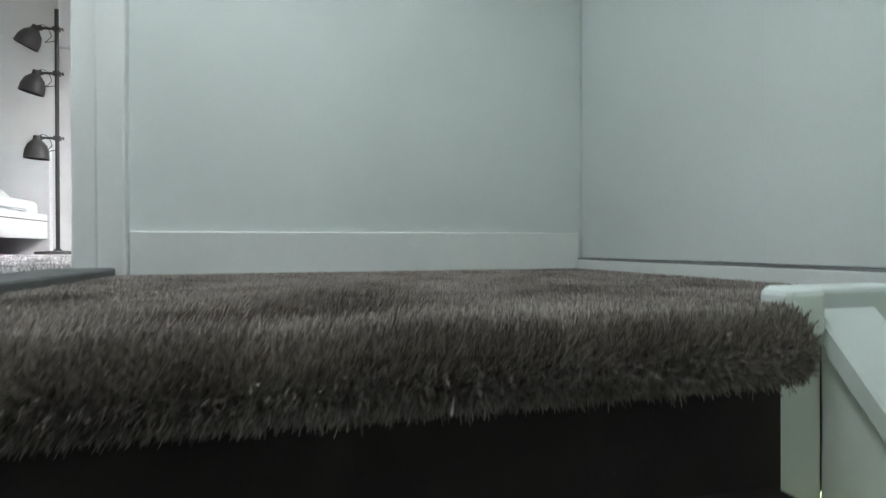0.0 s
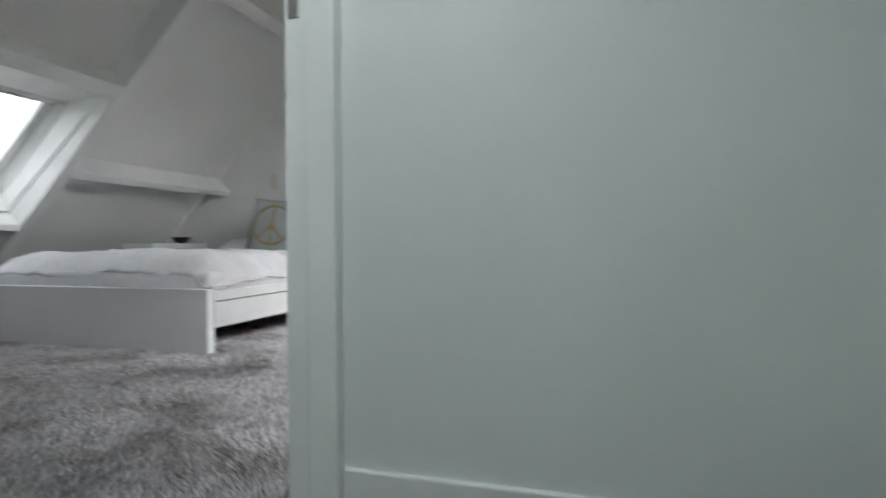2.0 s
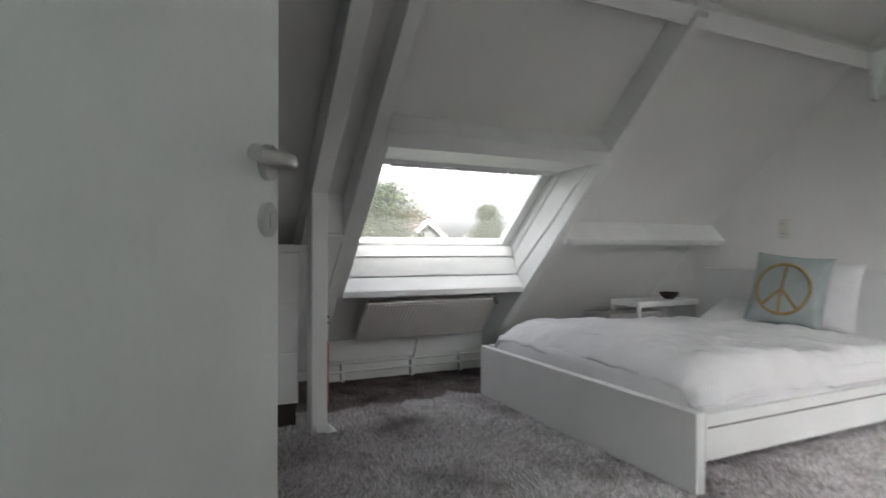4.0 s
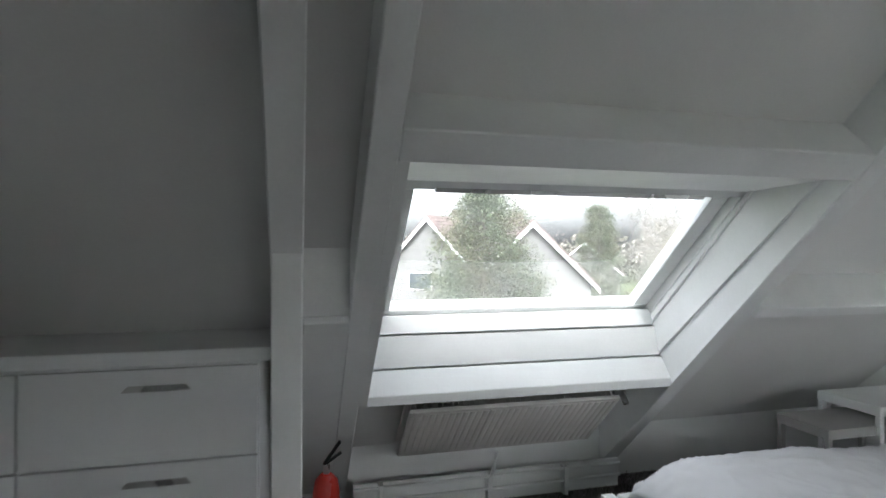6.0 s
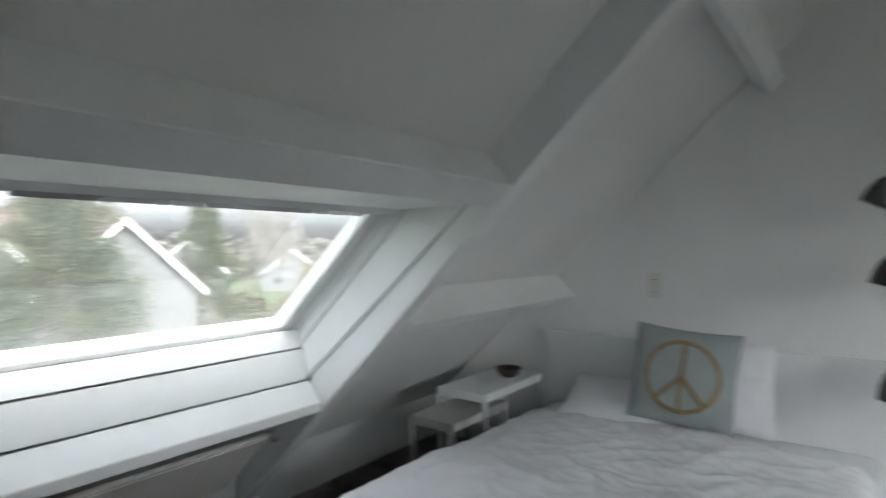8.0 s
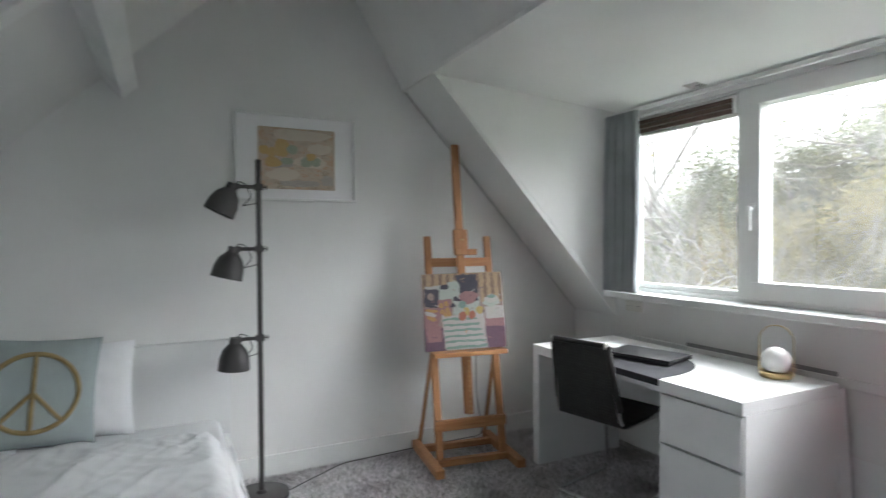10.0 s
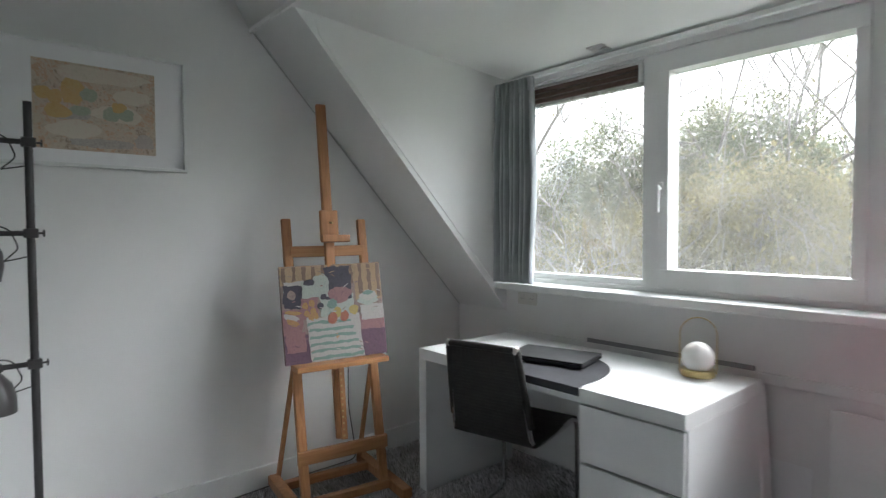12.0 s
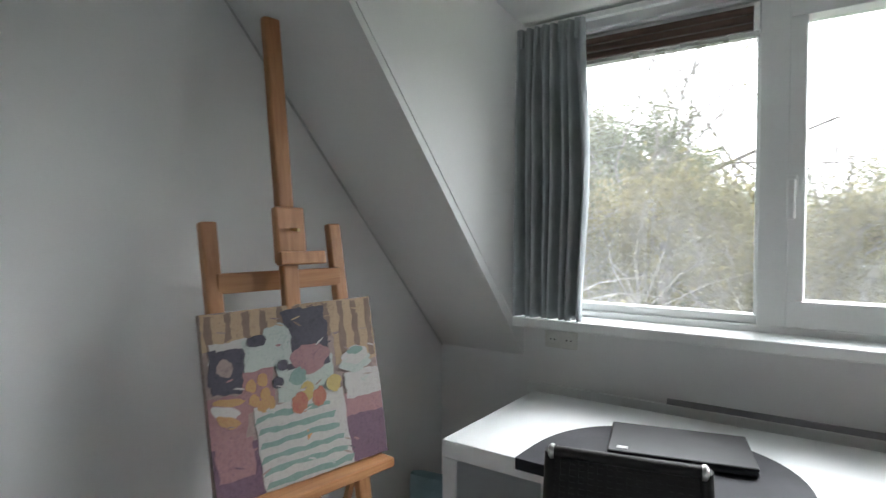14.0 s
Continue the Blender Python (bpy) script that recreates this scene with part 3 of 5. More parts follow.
# ---- bedding ----
def duvet():
    d = thing("duvet", "rumpled white cotton duvet on the bed", "duvet")
    b = bmesh.new()
    nx, ny = 126, 116
    grid = []
    for i in range(nx + 1):
        row = []
        for j in range(ny + 1):
            u, v = i / nx, j / ny
            x = -2.12 + 1.74 * u
            y = 0.155 + 1.70 * v
            z = 0.465 + 0.045 * math.sin(math.pi * min(1, u * 1.6 + 0.12)) + 0.02 * math.sin(math.pi * v)
            z += 0.024 * noise.noise((x * 1.3, y * 1.5, 0.3))
            wx, wy = x + 0.10 * noise.noise((x * 2.2, y * 2.2, 8.0)), y + 0.10 * noise.noise((x * 2.2, y * 2.2, 18.0))
            z += 0.013 * (1 - abs(noise.noise((wx * 1.1 - 2.4 * wy, wy * 1.2 + 1.6 * wx, 2.0)))) ** 10
            z += 0.010 * (1 - abs(noise.noise((wx * 3.4 + 3.0 * wy, wy * 1.1 - 1.2 * wx, 12.0)))) ** 12
            z += 0.007 * (1 - abs(noise.noise((wx * 4.2, wy * 10 + 5 * wx, 7.0)))) ** 8
            z += 0.005 * (1 - abs(noise.noise((wx * 15 - 6 * wy, wy * 9, 3.0)))) ** 5 - 0.016
            e = min(v, 1 - v) * 1.80
            hang = max(0.0, 1 - e / 0.15)
            z -= 0.15 * hang ** 1.7
            f = max(0.0, 1 - u * 1.72 / 0.22)
            z -= (0.10 + 0.04 * noise.noise((y * 3, 1, 1))) * f ** 2
            head = max(0.0, (u - 0.92) / 0.08)
            z -= 0.05 * head ** 2
            y += (0.02 if v < 0.5 else -0.02) * hang * (0.3 + noise.noise((x * 5, v, 3)))
            x += 0.05 * noise.noise((y * 2.5, 9, 0)) * (1 if u < 0.1 or u > 0.9 else 0.3)
            row.append(b.verts.new((x, y, max(z, 0.335))))
        grid.append(row)
    for i in range(nx):
        for j in range(ny):
            b.faces.new((grid[i][j], grid[i + 1][j], grid[i + 1][j + 1], grid[i][j + 1]))
    edge = [grid[i][0].co.copy() for i in range(0, nx + 1, 3)]
    ob = part("cover", b, LINEN, d, "", True)
    m = ob.modifiers.new("thick", "SOLIDIFY")
    m.thickness, m.offset = 0.02, -1
    part("hem", tube(edge, 0.007, 6), LINEN, d, "stitched white hem", True)
    return d


duvet()


def cushion_mesh(w, h, t, n=22):
    b = bmesh.new()
    for side in (1, -1):
        g = []
        for i in range(n + 1):
            row = []
            for j in range(n + 1):
                u, v = 2 * i / n - 1, 2 * j / n - 1
                k = max(0.0, (1 - abs(u) ** 2.6) * (1 - abs(v) ** 2.6)) ** 0.5
                pin = 1 - 0.06 * (1 - abs(v) ** 2) * abs(u) ** 4
                pin2 = 1 - 0.06 * (1 - abs(u) ** 2) * abs(v) ** 4
                wob = 0.006 * noise.noise((u * 3, v * 3, side * 2.0)) * k
                row.append(b.verts.new((side * t / 2 * k + wob, u * w / 2 * pin, v * h / 2 * pin2)))
            g.append(row)
        for i in range(n):
            for j in range(n):
                b.faces.new((g[i][j], g[i + 1][j], g[i + 1][j + 1], g[i][j + 1]))
    bmesh.ops.remove_doubles(b, verts=b.verts, dist=1e-4)
    return b


CUSH = pose(-0.32, 0.985, 0.70, 5, 14, 7)
cu = thing("cushion", "grey-blue square cushion with mustard peace sign", "cushion", CUSH)
part("cover", cushion_mesh(0.50, 0.50, 0.15), PILLOW, cu, "", True)


def front_x(u, v):
    k = max(0.0, (1 - abs(u) ** 2.6) * (1 - abs(v) ** 2.6)) ** 0.5
    return -0.075 * k - 0.004


sign = bmesh.new()
RS = 0.17
ring = [(front_x(RS * math.cos(a) / 0.25, RS * math.sin(a) / 0.25), RS * math.cos(a), RS * math.sin(a)) for a in [2 * math.pi * i / 40 for i in range(40)]]
tube(ring, 0.0105, 8, sign, True)
for a in (90, 270, 228, 312):
    pts = [(front_x(r * math.cos(radians(a)) / 0.25, r * math.sin(radians(a)) / 0.25), r * math.cos(radians(a)), r * math.sin(radians(a))) for r in [RS * i / 8 for i in range(9)]]
    tube(pts, 0.0095, 8, sign)
part("peace_sign", sign, MUSTARD, cu, "raised mustard braid peace sign", True)
pw = thing("pillow", "white bed pillow leaning behind the cushion", "pillow", pose(-0.20, 0.87, 0.66, 0, 12, -3))
part("pillowcase", cushion_mesh(0.56, 0.46, 0.14), LINEN, pw, "", True)
pw = thing("pillow", "white bed pillow lying against the headboard", "pillow", pose(-0.26, 1.34, 0.50, 0, 66, 3))
part("pillowcase", cushion_mesh(0.60, 0.42, 0.13), LINEN, pw, "", True)


# ---- nested side tables and bowl ----
def side_table(x0, x1, y0, y1, h, label, finish):
    t = thing("side_table", label, "table", None, "nested side tables")
    part("tabletop", box(x0, x1, y0, y1, h - 0.045, h, 0.002), finish, t)
    for x, y in ((x0 + 0.015, y0 + 0.015), (x1 - 0.015, y0 + 0.015), (x0 + 0.015, y1 - 0.015), (x1 - 0.015, y1 - 0.015)):
        part("leg", box(x - 0.0125, x + 0.0125, y - 0.0125, y + 0.0125, 0, h - 0.045, 0.002), finish, t)
    return t


side_table(-0.765, -0.10, 1.88, 2.20, 0.565, "white square side table holding a dark bowl", FOIL)
side_table(-1.04, -0.50, 1.90, 2.18, 0.475, "lower side table nested under a white one, shade in its colour", SHADED_FOIL)
bw = thing("bowl", "dark brown wooden bowl on the side table", "bowl", pose(-0.31, 2.0, 0.5655))
part("body", lathe([(0.0, 0.0), (0.035, 0.0), (0.062, 0.022), (0.082, 0.055), (0.078, 0.055), (0.055, 0.026), (0.02, 0.012), (0.0, 0.011)], 28), BOWL, bw, "", True)


# ---- floor lamp ----
def floor_lamp():
    lam = thing("floor_lamp", "dark grey metal floor lamp with three shades", "lamp", pose(-0.29, 0, 0))
    part("base", lathe([(0, 0.005), (0.14, 0.005), (0.145, 0.012), (0.142, 0.03), (0.03, 0.036), (0.02, 0.05), (0, 0.05)], 36), LAMP_GREY, lam, "", True)
    part("pole", rod((0, 0, 0.04), (0, 0, 1.81), 0.0135, seg=16), LAMP_GREY, lam, "", True)
    for z, tilt, turn in ((1.665, 26, 5), (1.338, 14, 5), (0.863, 3, 8)):
        b = box(-0.019, 0.019, -0.022, 0.022, z - 0.017, z + 0.017, 0.004)
        rod((0, -0.02, z), (0, -0.038, z), 0.004, bm=b)
        rod((0, -0.036, z), (0, -0.041, z), 0.013, bm=b)
        rod((0, 0.02, z), (0, 0.105, z), 0.0095, bm=b)
        rod((-0.016, 0.105, z), (0.016, 0.105, z), 0.016, bm=b)
        arm = part("arm", b, LAMP_GREY, lam)
        s = lathe([(0.0, 0.0), (0.024, 0.0), (0.026, -0.028), (0.029, -0.03), (0.055, -0.06), (0.068, -0.10), (0.0715, -0.15), (0.069, -0.15), (0.065, -0.10), (0.052, -0.062), (0.0, -0.04)], 28)
        s.transform(pose(0, 0.125, z + 0.012, tilt, 0, 0) @ Matrix.Scale(1.12, 4))
        part("shade", s, LAMP_GREY, lam, "dark grey bell shade", True)
        c = tube(bend([(0, 0.118, z + 0.012), (0.01, 0.10, z + 0.03), (0.012, 0.06, z + 0.012), (0.012, 0.035, z - 0.055), (0.012, 0.08, z - 0.10)], 0.018), 0.0025, 6)
        tube(bend([(0.012, 0.08, z - 0.10), (0.012, 0.04, z - 0.092), (0.013, 0.013, z - 0.085)], 0.01), 0.0025, 6, c)
        part("cable", c, BLACK, lam, "thin black cable")
    return lam


floor_lamp()


# ---- framed picture ----
def paint_mat(name, cols, scale, seedv, stretch=(1, 1, 1)):
    """Loose brush patches of a still life."""
    m = bpy.data.materials.new(name)
    m.use_nodes = True
    n, l = m.node_tree.nodes, m.node_tree.links
    b = n["Principled BSDF"]
    geo, mp = n.new("ShaderNodeTexCoord"), n.new("ShaderNodeMapping")
    mp.inputs["Location"].default_value, mp.inputs["Scale"].default_value = (seedv, seedv * 2, seedv), stretch
    l.new(geo.outputs["Object"], mp.inputs[0])
    wob, vo = n.new("ShaderNodeTexNoise"), n.new("ShaderNodeTexNoise")
    wob.inputs["Scale"].default_value = scale * 5
    add = n.new("ShaderNodeMix")
    add.data_type, add.blend_type = "RGBA", "LINEAR_LIGHT"
    add.inputs["Factor"].default_value = 0.06
    l.new(mp.outputs[0], wob.inputs["Vector"])
    l.new(mp.outputs[0], add.inputs["A"])
    l.new(wob.outputs["Color"], add.inputs["B"])
    vo.inputs["Scale"].default_value, vo.inputs["Detail"].default_value, vo.inputs["Roughness"].default_value = scale * 2, 6, 0.7
    l.new(add.outputs["Result"], vo.inputs["Vector"])
    r = n.new("ShaderNodeValToRGB")
    e = r.color_ramp.elements
    e[0].position, e[0].color = 0.30, (*cols[0], 1)
    e[1].position, e[1].color = 0.70, (*cols[-1], 1)
    for i, c in enumerate(cols[1:-1]):
        k = e.new(0.30 + 0.40 * (i + 1) / (len(cols) - 1))
        k.color = (*c, 1)
    l.new(vo.outputs["Fac"], r.inputs[0])
    l.new(r.outputs[0], b.inputs["Base Color"])
    b.inputs["Roughness"].default_value = 0.7
    bp = n.new("ShaderNodeBump")
    bp.inputs["Strength"].default_value, bp.inputs["Distance"].default_value = 0.6, 0.002
    l.new(wob.outputs["Fac"], bp.inputs["Height"])
    l.new(bp.outputs[0], b.inputs["Normal"])
    return m


P_WASH = paint_mat("watercolour_wash", [(0.22, 0.17, 0.14), (0.50, 0.40, 0.30), (0.62, 0.55, 0.45), (0.55, 0.33, 0.20), (0.62, 0.58, 0.50)], 9, 1.0)
P_OCHRE = paint_mat("watercolour_ochre", [(0.50, 0.28, 0.10), (0.60, 0.42, 0.18), (0.55, 0.45, 0.28)], 24, 2.0)
P_GREEN = paint_mat("watercolour_green", [(0.26, 0.33, 0.26), (0.38, 0.42, 0.31), (0.52, 0.50, 0.42)], 26, 3.0)
P_GREY = paint_mat("watercolour_grey", [(0.34, 0.31, 0.29), (0.46, 0.42, 0.38), (0.60, 0.56, 0.50)], 18, 4.0)
P_PALE = paint_mat("watercolour_pale", [(0.58, 0.52, 0.42), (0.68, 0.62, 0.52), (0.62, 0.50, 0.42)], 12, 5.0)


def blob(cx, cz, rx, rz, x, n=26, seedv=0, tilt=0):
    """A flat daub of paint, uneven in outline, in the plane x."""
    b = bmesh.new()
    vs = []
    for i in range(n):
        a = 2 * math.pi * i / n
        k = 1 + 0.28 * noise.noise((math.cos(a) * 1.6 + seedv, math.sin(a) * 1.6, seedv * 0.7)) + 0.12 * noise.noise((math.cos(a) * 5, math.sin(a) * 5, seedv))
        y, z = rx * k * math.cos(a), rz * k * math.sin(a)
        t = radians(tilt)
        vs.append((cx + y * math.cos(t) - z * math.sin(t), cz + y * math.sin(t) + z * math.cos(t)))
    return prism(vs, x - 0.0006, x, "x")


MOUNT = mat("white_mount_board", (0.93, 0.93, 0.94), 0.8, 0.01, 5, 300, 0.05)


def picture():
    p = thing("picture", "framed fruit still life in pastel watercolour", "picture", pose(-0.004, -0.262, 1.868))
    W, H = 0.355, 0.255
    f = bmesh.new()
    for a, b, c, d in ((-W, W, -H, -H + 0.014), (-W, W, H - 0.014, H), (-W, -W + 0.014, -H + 0.014, H - 0.014), (W - 0.014, W, -H + 0.014, H - 0.014)):
        box(-0.034, 0, a, b, c, d, 0.002, f)
    part("frame", f, TRIM, p, "thin white picture frame")
    part("mount", box(-0.012, -0.002, -W + 0.012, W - 0.012, -H + 0.012, H - 0.012), MOUNT, p, "white mount board")
    IX, IZ0, IZ1 = 0.225, -0.185, 0.175
    part("print", box(-0.0128, -0.012, -IX, IX, IZ0, IZ1), P_WASH, p, "pastel still life print")
    for k, (y, z, rx, rz, mm, tl) in enumerate([
            (0.09, 0.06, 0.045, 0.055, P_OCHRE, 0), (0.085, 0.12, 0.02, 0.04, P_OCHRE, 0), (0.19, 0.04, 0.028, 0.025, P_OCHRE, 0), (0.15, 0.03, 0.03, 0.03, P_OCHRE, 0),
            (0.03, 0.05, 0.03, 0.028, P_GREEN, 0), (-0.08, -0.02, 0.10, 0.035, P_PALE, -8), (-0.05, -0.022, 0.032, 0.028, P_GREEN, 0), (-0.11, -0.02, 0.03, 0.026, P_GREEN, 0),
            (-0.08, 0.01, 0.028, 0.022, P_OCHRE, 0), (-0.14, 0.06, 0.07, 0.035, P_PALE, 5), (0.10, -0.04, 0.08, 0.02, P_GREY, -12), (0.08, -0.10, 0.09, 0.04, P_PALE, 10),
            (-0.18, -0.13, 0.04, 0.03, P_GREY, 0), (-0.02, -0.15, 0.12, 0.02, P_GREY, 4), (0.06, -0.02, 0.04, 0.02, P_GREEN, 0), (0.14, -0.03, 0.05, 0.03, P_OCHRE, -15),
            (-0.02, 0.135, 0.18, 0.03, P_PALE, 0)]):
        part("brush_patch", blob(y, z, rx, rz, -0.0132 - 0.0003 * k, seedv=k), mm, p)
    return p


picture()


# ---- easel with a painting ----
def easel():
    e = thing("easel", "oiled beech studio easel holding a painting", "easel", pose(-0.282, -1.237, 0, 0, 0, -8))
    for y in (0.255, -0.255):
        part("foot", box(-0.30, 0.26, y - 0.028, y + 0.028, 0.012, 0.062, 0.005), BEECH, e)
    part("cross_beam", box(-0.16, -0.12, -0.245, 0.245, 0.02, 0.06, 0.003), BEECH_Y, e)
    part("cross_beam", box(0.10, 0.14, -0.245, 0.245, 0.02, 0.06, 0.003), BEECH_Y, e)
    for y in (0.207, -0.203):
        part("post", bar((-0.14, y, 0.06), (0.115, y, 1.40), 0.046, 0.03, (0, 1, 0), 0.006), BEECH, e)
        part("brace", bar((0.22, y * 1.12, 0.05), (-0.02, y * 1.02, 0.72), 0.022, 0.018, (0, 1, 0), 0.002), BEECH, e)
    part("mast", bar((-0.078, 0.0, 0.30), (0.10, 0.022, 1.99), 0.052, 0.028, (0, 1, 0), 0.007), BEECH, e)
    part("crossbar", bar((-0.115, 0.235, 0.255), (-0.115, -0.235, 0.255), 0.025, 0.065, (1, 0, 0), 0.003), BEECH_Y, e)
    part("crossbar", bar((0.075, 0.20, 1.235), (0.075, -0.20, 1.235), 0.022, 0.055, (1, 0, 0), 0.003), BEECH_Y, e)
    part("tray", bar((-0.095, 0.24, 0.685), (-0.095, -0.24, 0.685), 0.10, 0.028, (1, 0, 0), 0.004), BEECH_Y, e)
    rack = bar((-0.125, 0.0, 0.31), (-0.062, 0.0, 0.83), 0.030, 0.012, (0, 1, 0), 0.002)
    part("toothed_rack", rack, BEECH, e)
    for i in range(13):
        z = 0.33 + 0.03 * i
        part("rack_notch", rod((-0.134 + 0.121 * (z - 0.31), 0.004, z), (-0.128 + 0.121 * (z - 0.31), 0.004, z), 0.005, seg=8), BRASS, e)
    c = box(-0.014, 0.012, -0.048, 0.048, -0.08, 0.08, 0.008)
    box(-0.03, 0.0, -0.10, 0.048, -0.085, -0.048, 0.004, c)
    c.transform(pose(0.018, 0.014, 1.365, 0, 7, 0))
    part("clamp", c, BEECH, e)
    part("clamp_screw", rod((-0.03, 0.014, 1.38), (0.01, 0.014, 1.382), 0.005), BRASS, e)
    return e


easel()
PT = [paint_mat("oil_" + nm, c, s, k, st) for k, (nm, c, s, st) in enumerate([
    ("ochre_stripe", [(0.318, 0.209, 0.121), (0.397, 0.288, 0.179), (0.228, 0.153, 0.099)], 16, (1, 1, 1)),
    ("brown_stripe", [(0.153, 0.106, 0.085), (0.229, 0.154, 0.113)], 20, (1, 1, 1)),
    ("slate", [(0.028, 0.025, 0.035), (0.072, 0.066, 0.086), (0.040, 0.037, 0.047)], 14, (1, 1, 1)),
    ("pale_green", [(0.229, 0.284, 0.263), (0.385, 0.412, 0.371), (0.323, 0.357, 0.336)], 18, (1, 1, 1)),
    ("rose", [(0.212, 0.103, 0.110), (0.304, 0.168, 0.168), (0.168, 0.086, 0.114)], 13, (1, 1, 1)),
    ("plum", [(0.078, 0.044, 0.071), (0.147, 0.086, 0.120), (0.100, 0.060, 0.080)], 12, (1, 1, 1)),
    ("cream", [(0.332, 0.305, 0.291), (0.436, 0.416, 0.388), (0.379, 0.338, 0.338)], 15, (1, 1, 1)),
    ("orange", [(0.354, 0.137, 0.069), (0.414, 0.271, 0.108), (0.331, 0.093, 0.072)], 26, (1, 1, 1)),
    ("sage_stripe", [(0.130, 0.225, 0.195), (0.230, 0.310, 0.270)], 22, (1, 1, 1)),
    ("warm_ground", [(0.200, 0.139, 0.125), (0.294, 0.226, 0.199), (0.154, 0.107, 0.107)], 10, (1, 1, 1)),
    ("lemon", [(0.36, 0.25, 0.07), (0.44, 0.34, 0.13), (0.30, 0.24, 0.10)], 20, (1, 1, 1)),
    ("apple_red", [(0.26, 0.05, 0.045), (0.36, 0.13, 0.09), (0.32, 0.22, 0.10)], 22, (1, 1, 1))])]


def painting():
    """Still life on canvas: x 0 to 1 across, z 0 to 1 up, on a tilted board."""
    m = pose(-0.366, -1.214, 0.703, 0, 10.5, -12) @ pose(0, 0, 0, -1.0, 0, 0)
    p = thing("painting", "unframed oil still life with fruit on the easel", "painting", m)
    W, H = 0.522, 0.475
    part("canvas", box(0.0, 0.022, -W / 2, W / 2, 0, H, 0.002), PT[9], p)

    coats = [0]

    def lay(lift):
        coats[0] += 1
        return 0.0006 * lift + 0.00004 * coats[0]

    def quad(u0, v0, u1, v1, mm, lift=1, skew=0.0):
        q = [(u0, v0), (u1, v0), (u1 + skew, v1), (u0 + skew, v1)]
        out = []
        for (a, b), (c, d) in zip(q, q[1:] + q[:1]):
            for i in range(10):
                t = i / 10
                u, v = a + (c - a) * t, b + (d - b) * t
                k = 0.016 * noise.noise((u * 14, v * 14, lift)) + 0.010 * noise.noise((u * 45, v * 45, lift))
                out.append((W / 2 - W * min(1, max(0, u + k)), H * min(1, max(0, v + k))))
        part("brush_patch", prism(out, -lay(lift), 0.001, "x"), mm, p)

    def dab(u, v, ru, rv, mm, lift=4, tilt=0):
        part("brush_patch", blob(W / 2 - W * u, H * v, W * ru, H * rv, -lay(lift), seedv=u * 9 + v * 5, tilt=tilt), mm, p)

    quad(0, 0.80, 1, 1, PT[0])
    for i in range(11):
        u = 0.02 + i * 0.093
        quad(u, 0.78 if u < 0.75 else 0.62, u + 0.035, 0.99, PT[1], 2, 0.004)
    quad(0.72, 0.60, 1, 0.80, PT[0])
    quad(0.42, 0.62, 0.68, 0.97, PT[2], 3)
    quad(0.02, 0.56, 0.20, 0.80, PT[2], 3)
    quad(0.03, 0.74, 0.22, 0.84, PT[6], 2)
    dab(0.10, 0.70, 0.04, 0.05, PT[9], 4)
    quad(0.20, 0.66, 0.46, 0.84, PT[3], 3)
    dab(0.38, 0.83, 0.08, 0.07, PT[3], 4)
    dab(0.27, 0.82, 0.05, 0.03, PT[2], 5)
    quad(0.36, 0.46, 0.70, 0.68, PT[3], 2)
    dab(0.56, 0.67, 0.11, 0.09, PT[4], 4)
    dab(0.48, 0.58, 0.05, 0.05, PT[8], 5)
    dab(0.40, 0.66, 0.03, 0.03, PT[2], 5)
    dab(0.36, 0.57, 0.03, 0.03, PT[2], 5)
    quad(0.18, 0.44, 0.34, 0.66, PT[4], 3)
    for u, v in ((0.22, 0.58), (0.28, 0.60), (0.23, 0.50), (0.29, 0.52), (0.27, 0.46), (0.31, 0.47)):
        dab(u, v, 0.028, 0.035, PT[7], 5)
    quad(0, 0.30, 0.18, 0.55, PT[4], 2)
    dab(0.08, 0.47, 0.07, 0.035, PT[6], 4, 20)
    dab(0.09, 0.42, 0.06, 0.03, PT[7], 5, 25)
    dab(0.10, 0.52, 0.07, 0.02, PT[7], 4, 10)
    quad(0, 0.0, 0.26, 0.30, PT[5], 2)
    quad(0.02, 0.12, 0.20, 0.32, PT[4], 3)
    quad(0.74, 0.0, 1, 0.40, PT[5], 2)
    quad(0.72, 0.28, 1, 0.42, PT[4], 3)
    quad(0.76, 0.38, 1.0, 0.54, PT[6], 3)
    quad(0.24, 0.0, 0.76, 0.46, PT[6], 3, -0.02)
    for i in range(6):
        v = 0.02 + 0.072 * i
        quad(0.25 - 0.004 * i, v, 0.75 - 0.02 * i, v + 0.03, PT[8], 5, 0.01)
    for u, v, mm in ((0.52, 0.485, PT[10]), (0.69, 0.50, PT[10]), (0.47, 0.43, PT[11]), (0.59, 0.44, PT[11])):
        dab(u, v, 0.044, 0.056, mm, 6)
    dab(0.85, 0.59, 0.11, 0.055, PT[3], 4)
    dab(0.85, 0.64, 0.085, 0.06, PT[6], 5)
    dab(0.85, 0.67, 0.05, 0.025, PT[8], 6)
    rng = np.random.default_rng(4)
    for i in range(44):
        uu, vv = rng.uniform(0.03, 0.97), rng.uniform(0.04, 0.96)
        if vv > 0.78:
            mm = PT[(0, 1, 0, 9)[i % 4]]
        elif 0.27 < uu < 0.72 and vv < 0.42:
            mm = PT[(6, 8, 3)[i % 3]]
        elif vv < 0.40:
            mm = PT[(5, 4, 9, 2)[i % 4]]
        else:
            mm = PT[(9, 4, 3, 2, 6)[i % 5]]
        dab(uu, vv, rng.uniform(0.012, 0.03), rng.uniform(0.003, 0.007), mm, 7, rng.uniform(-40, 40))
    return p


painting()


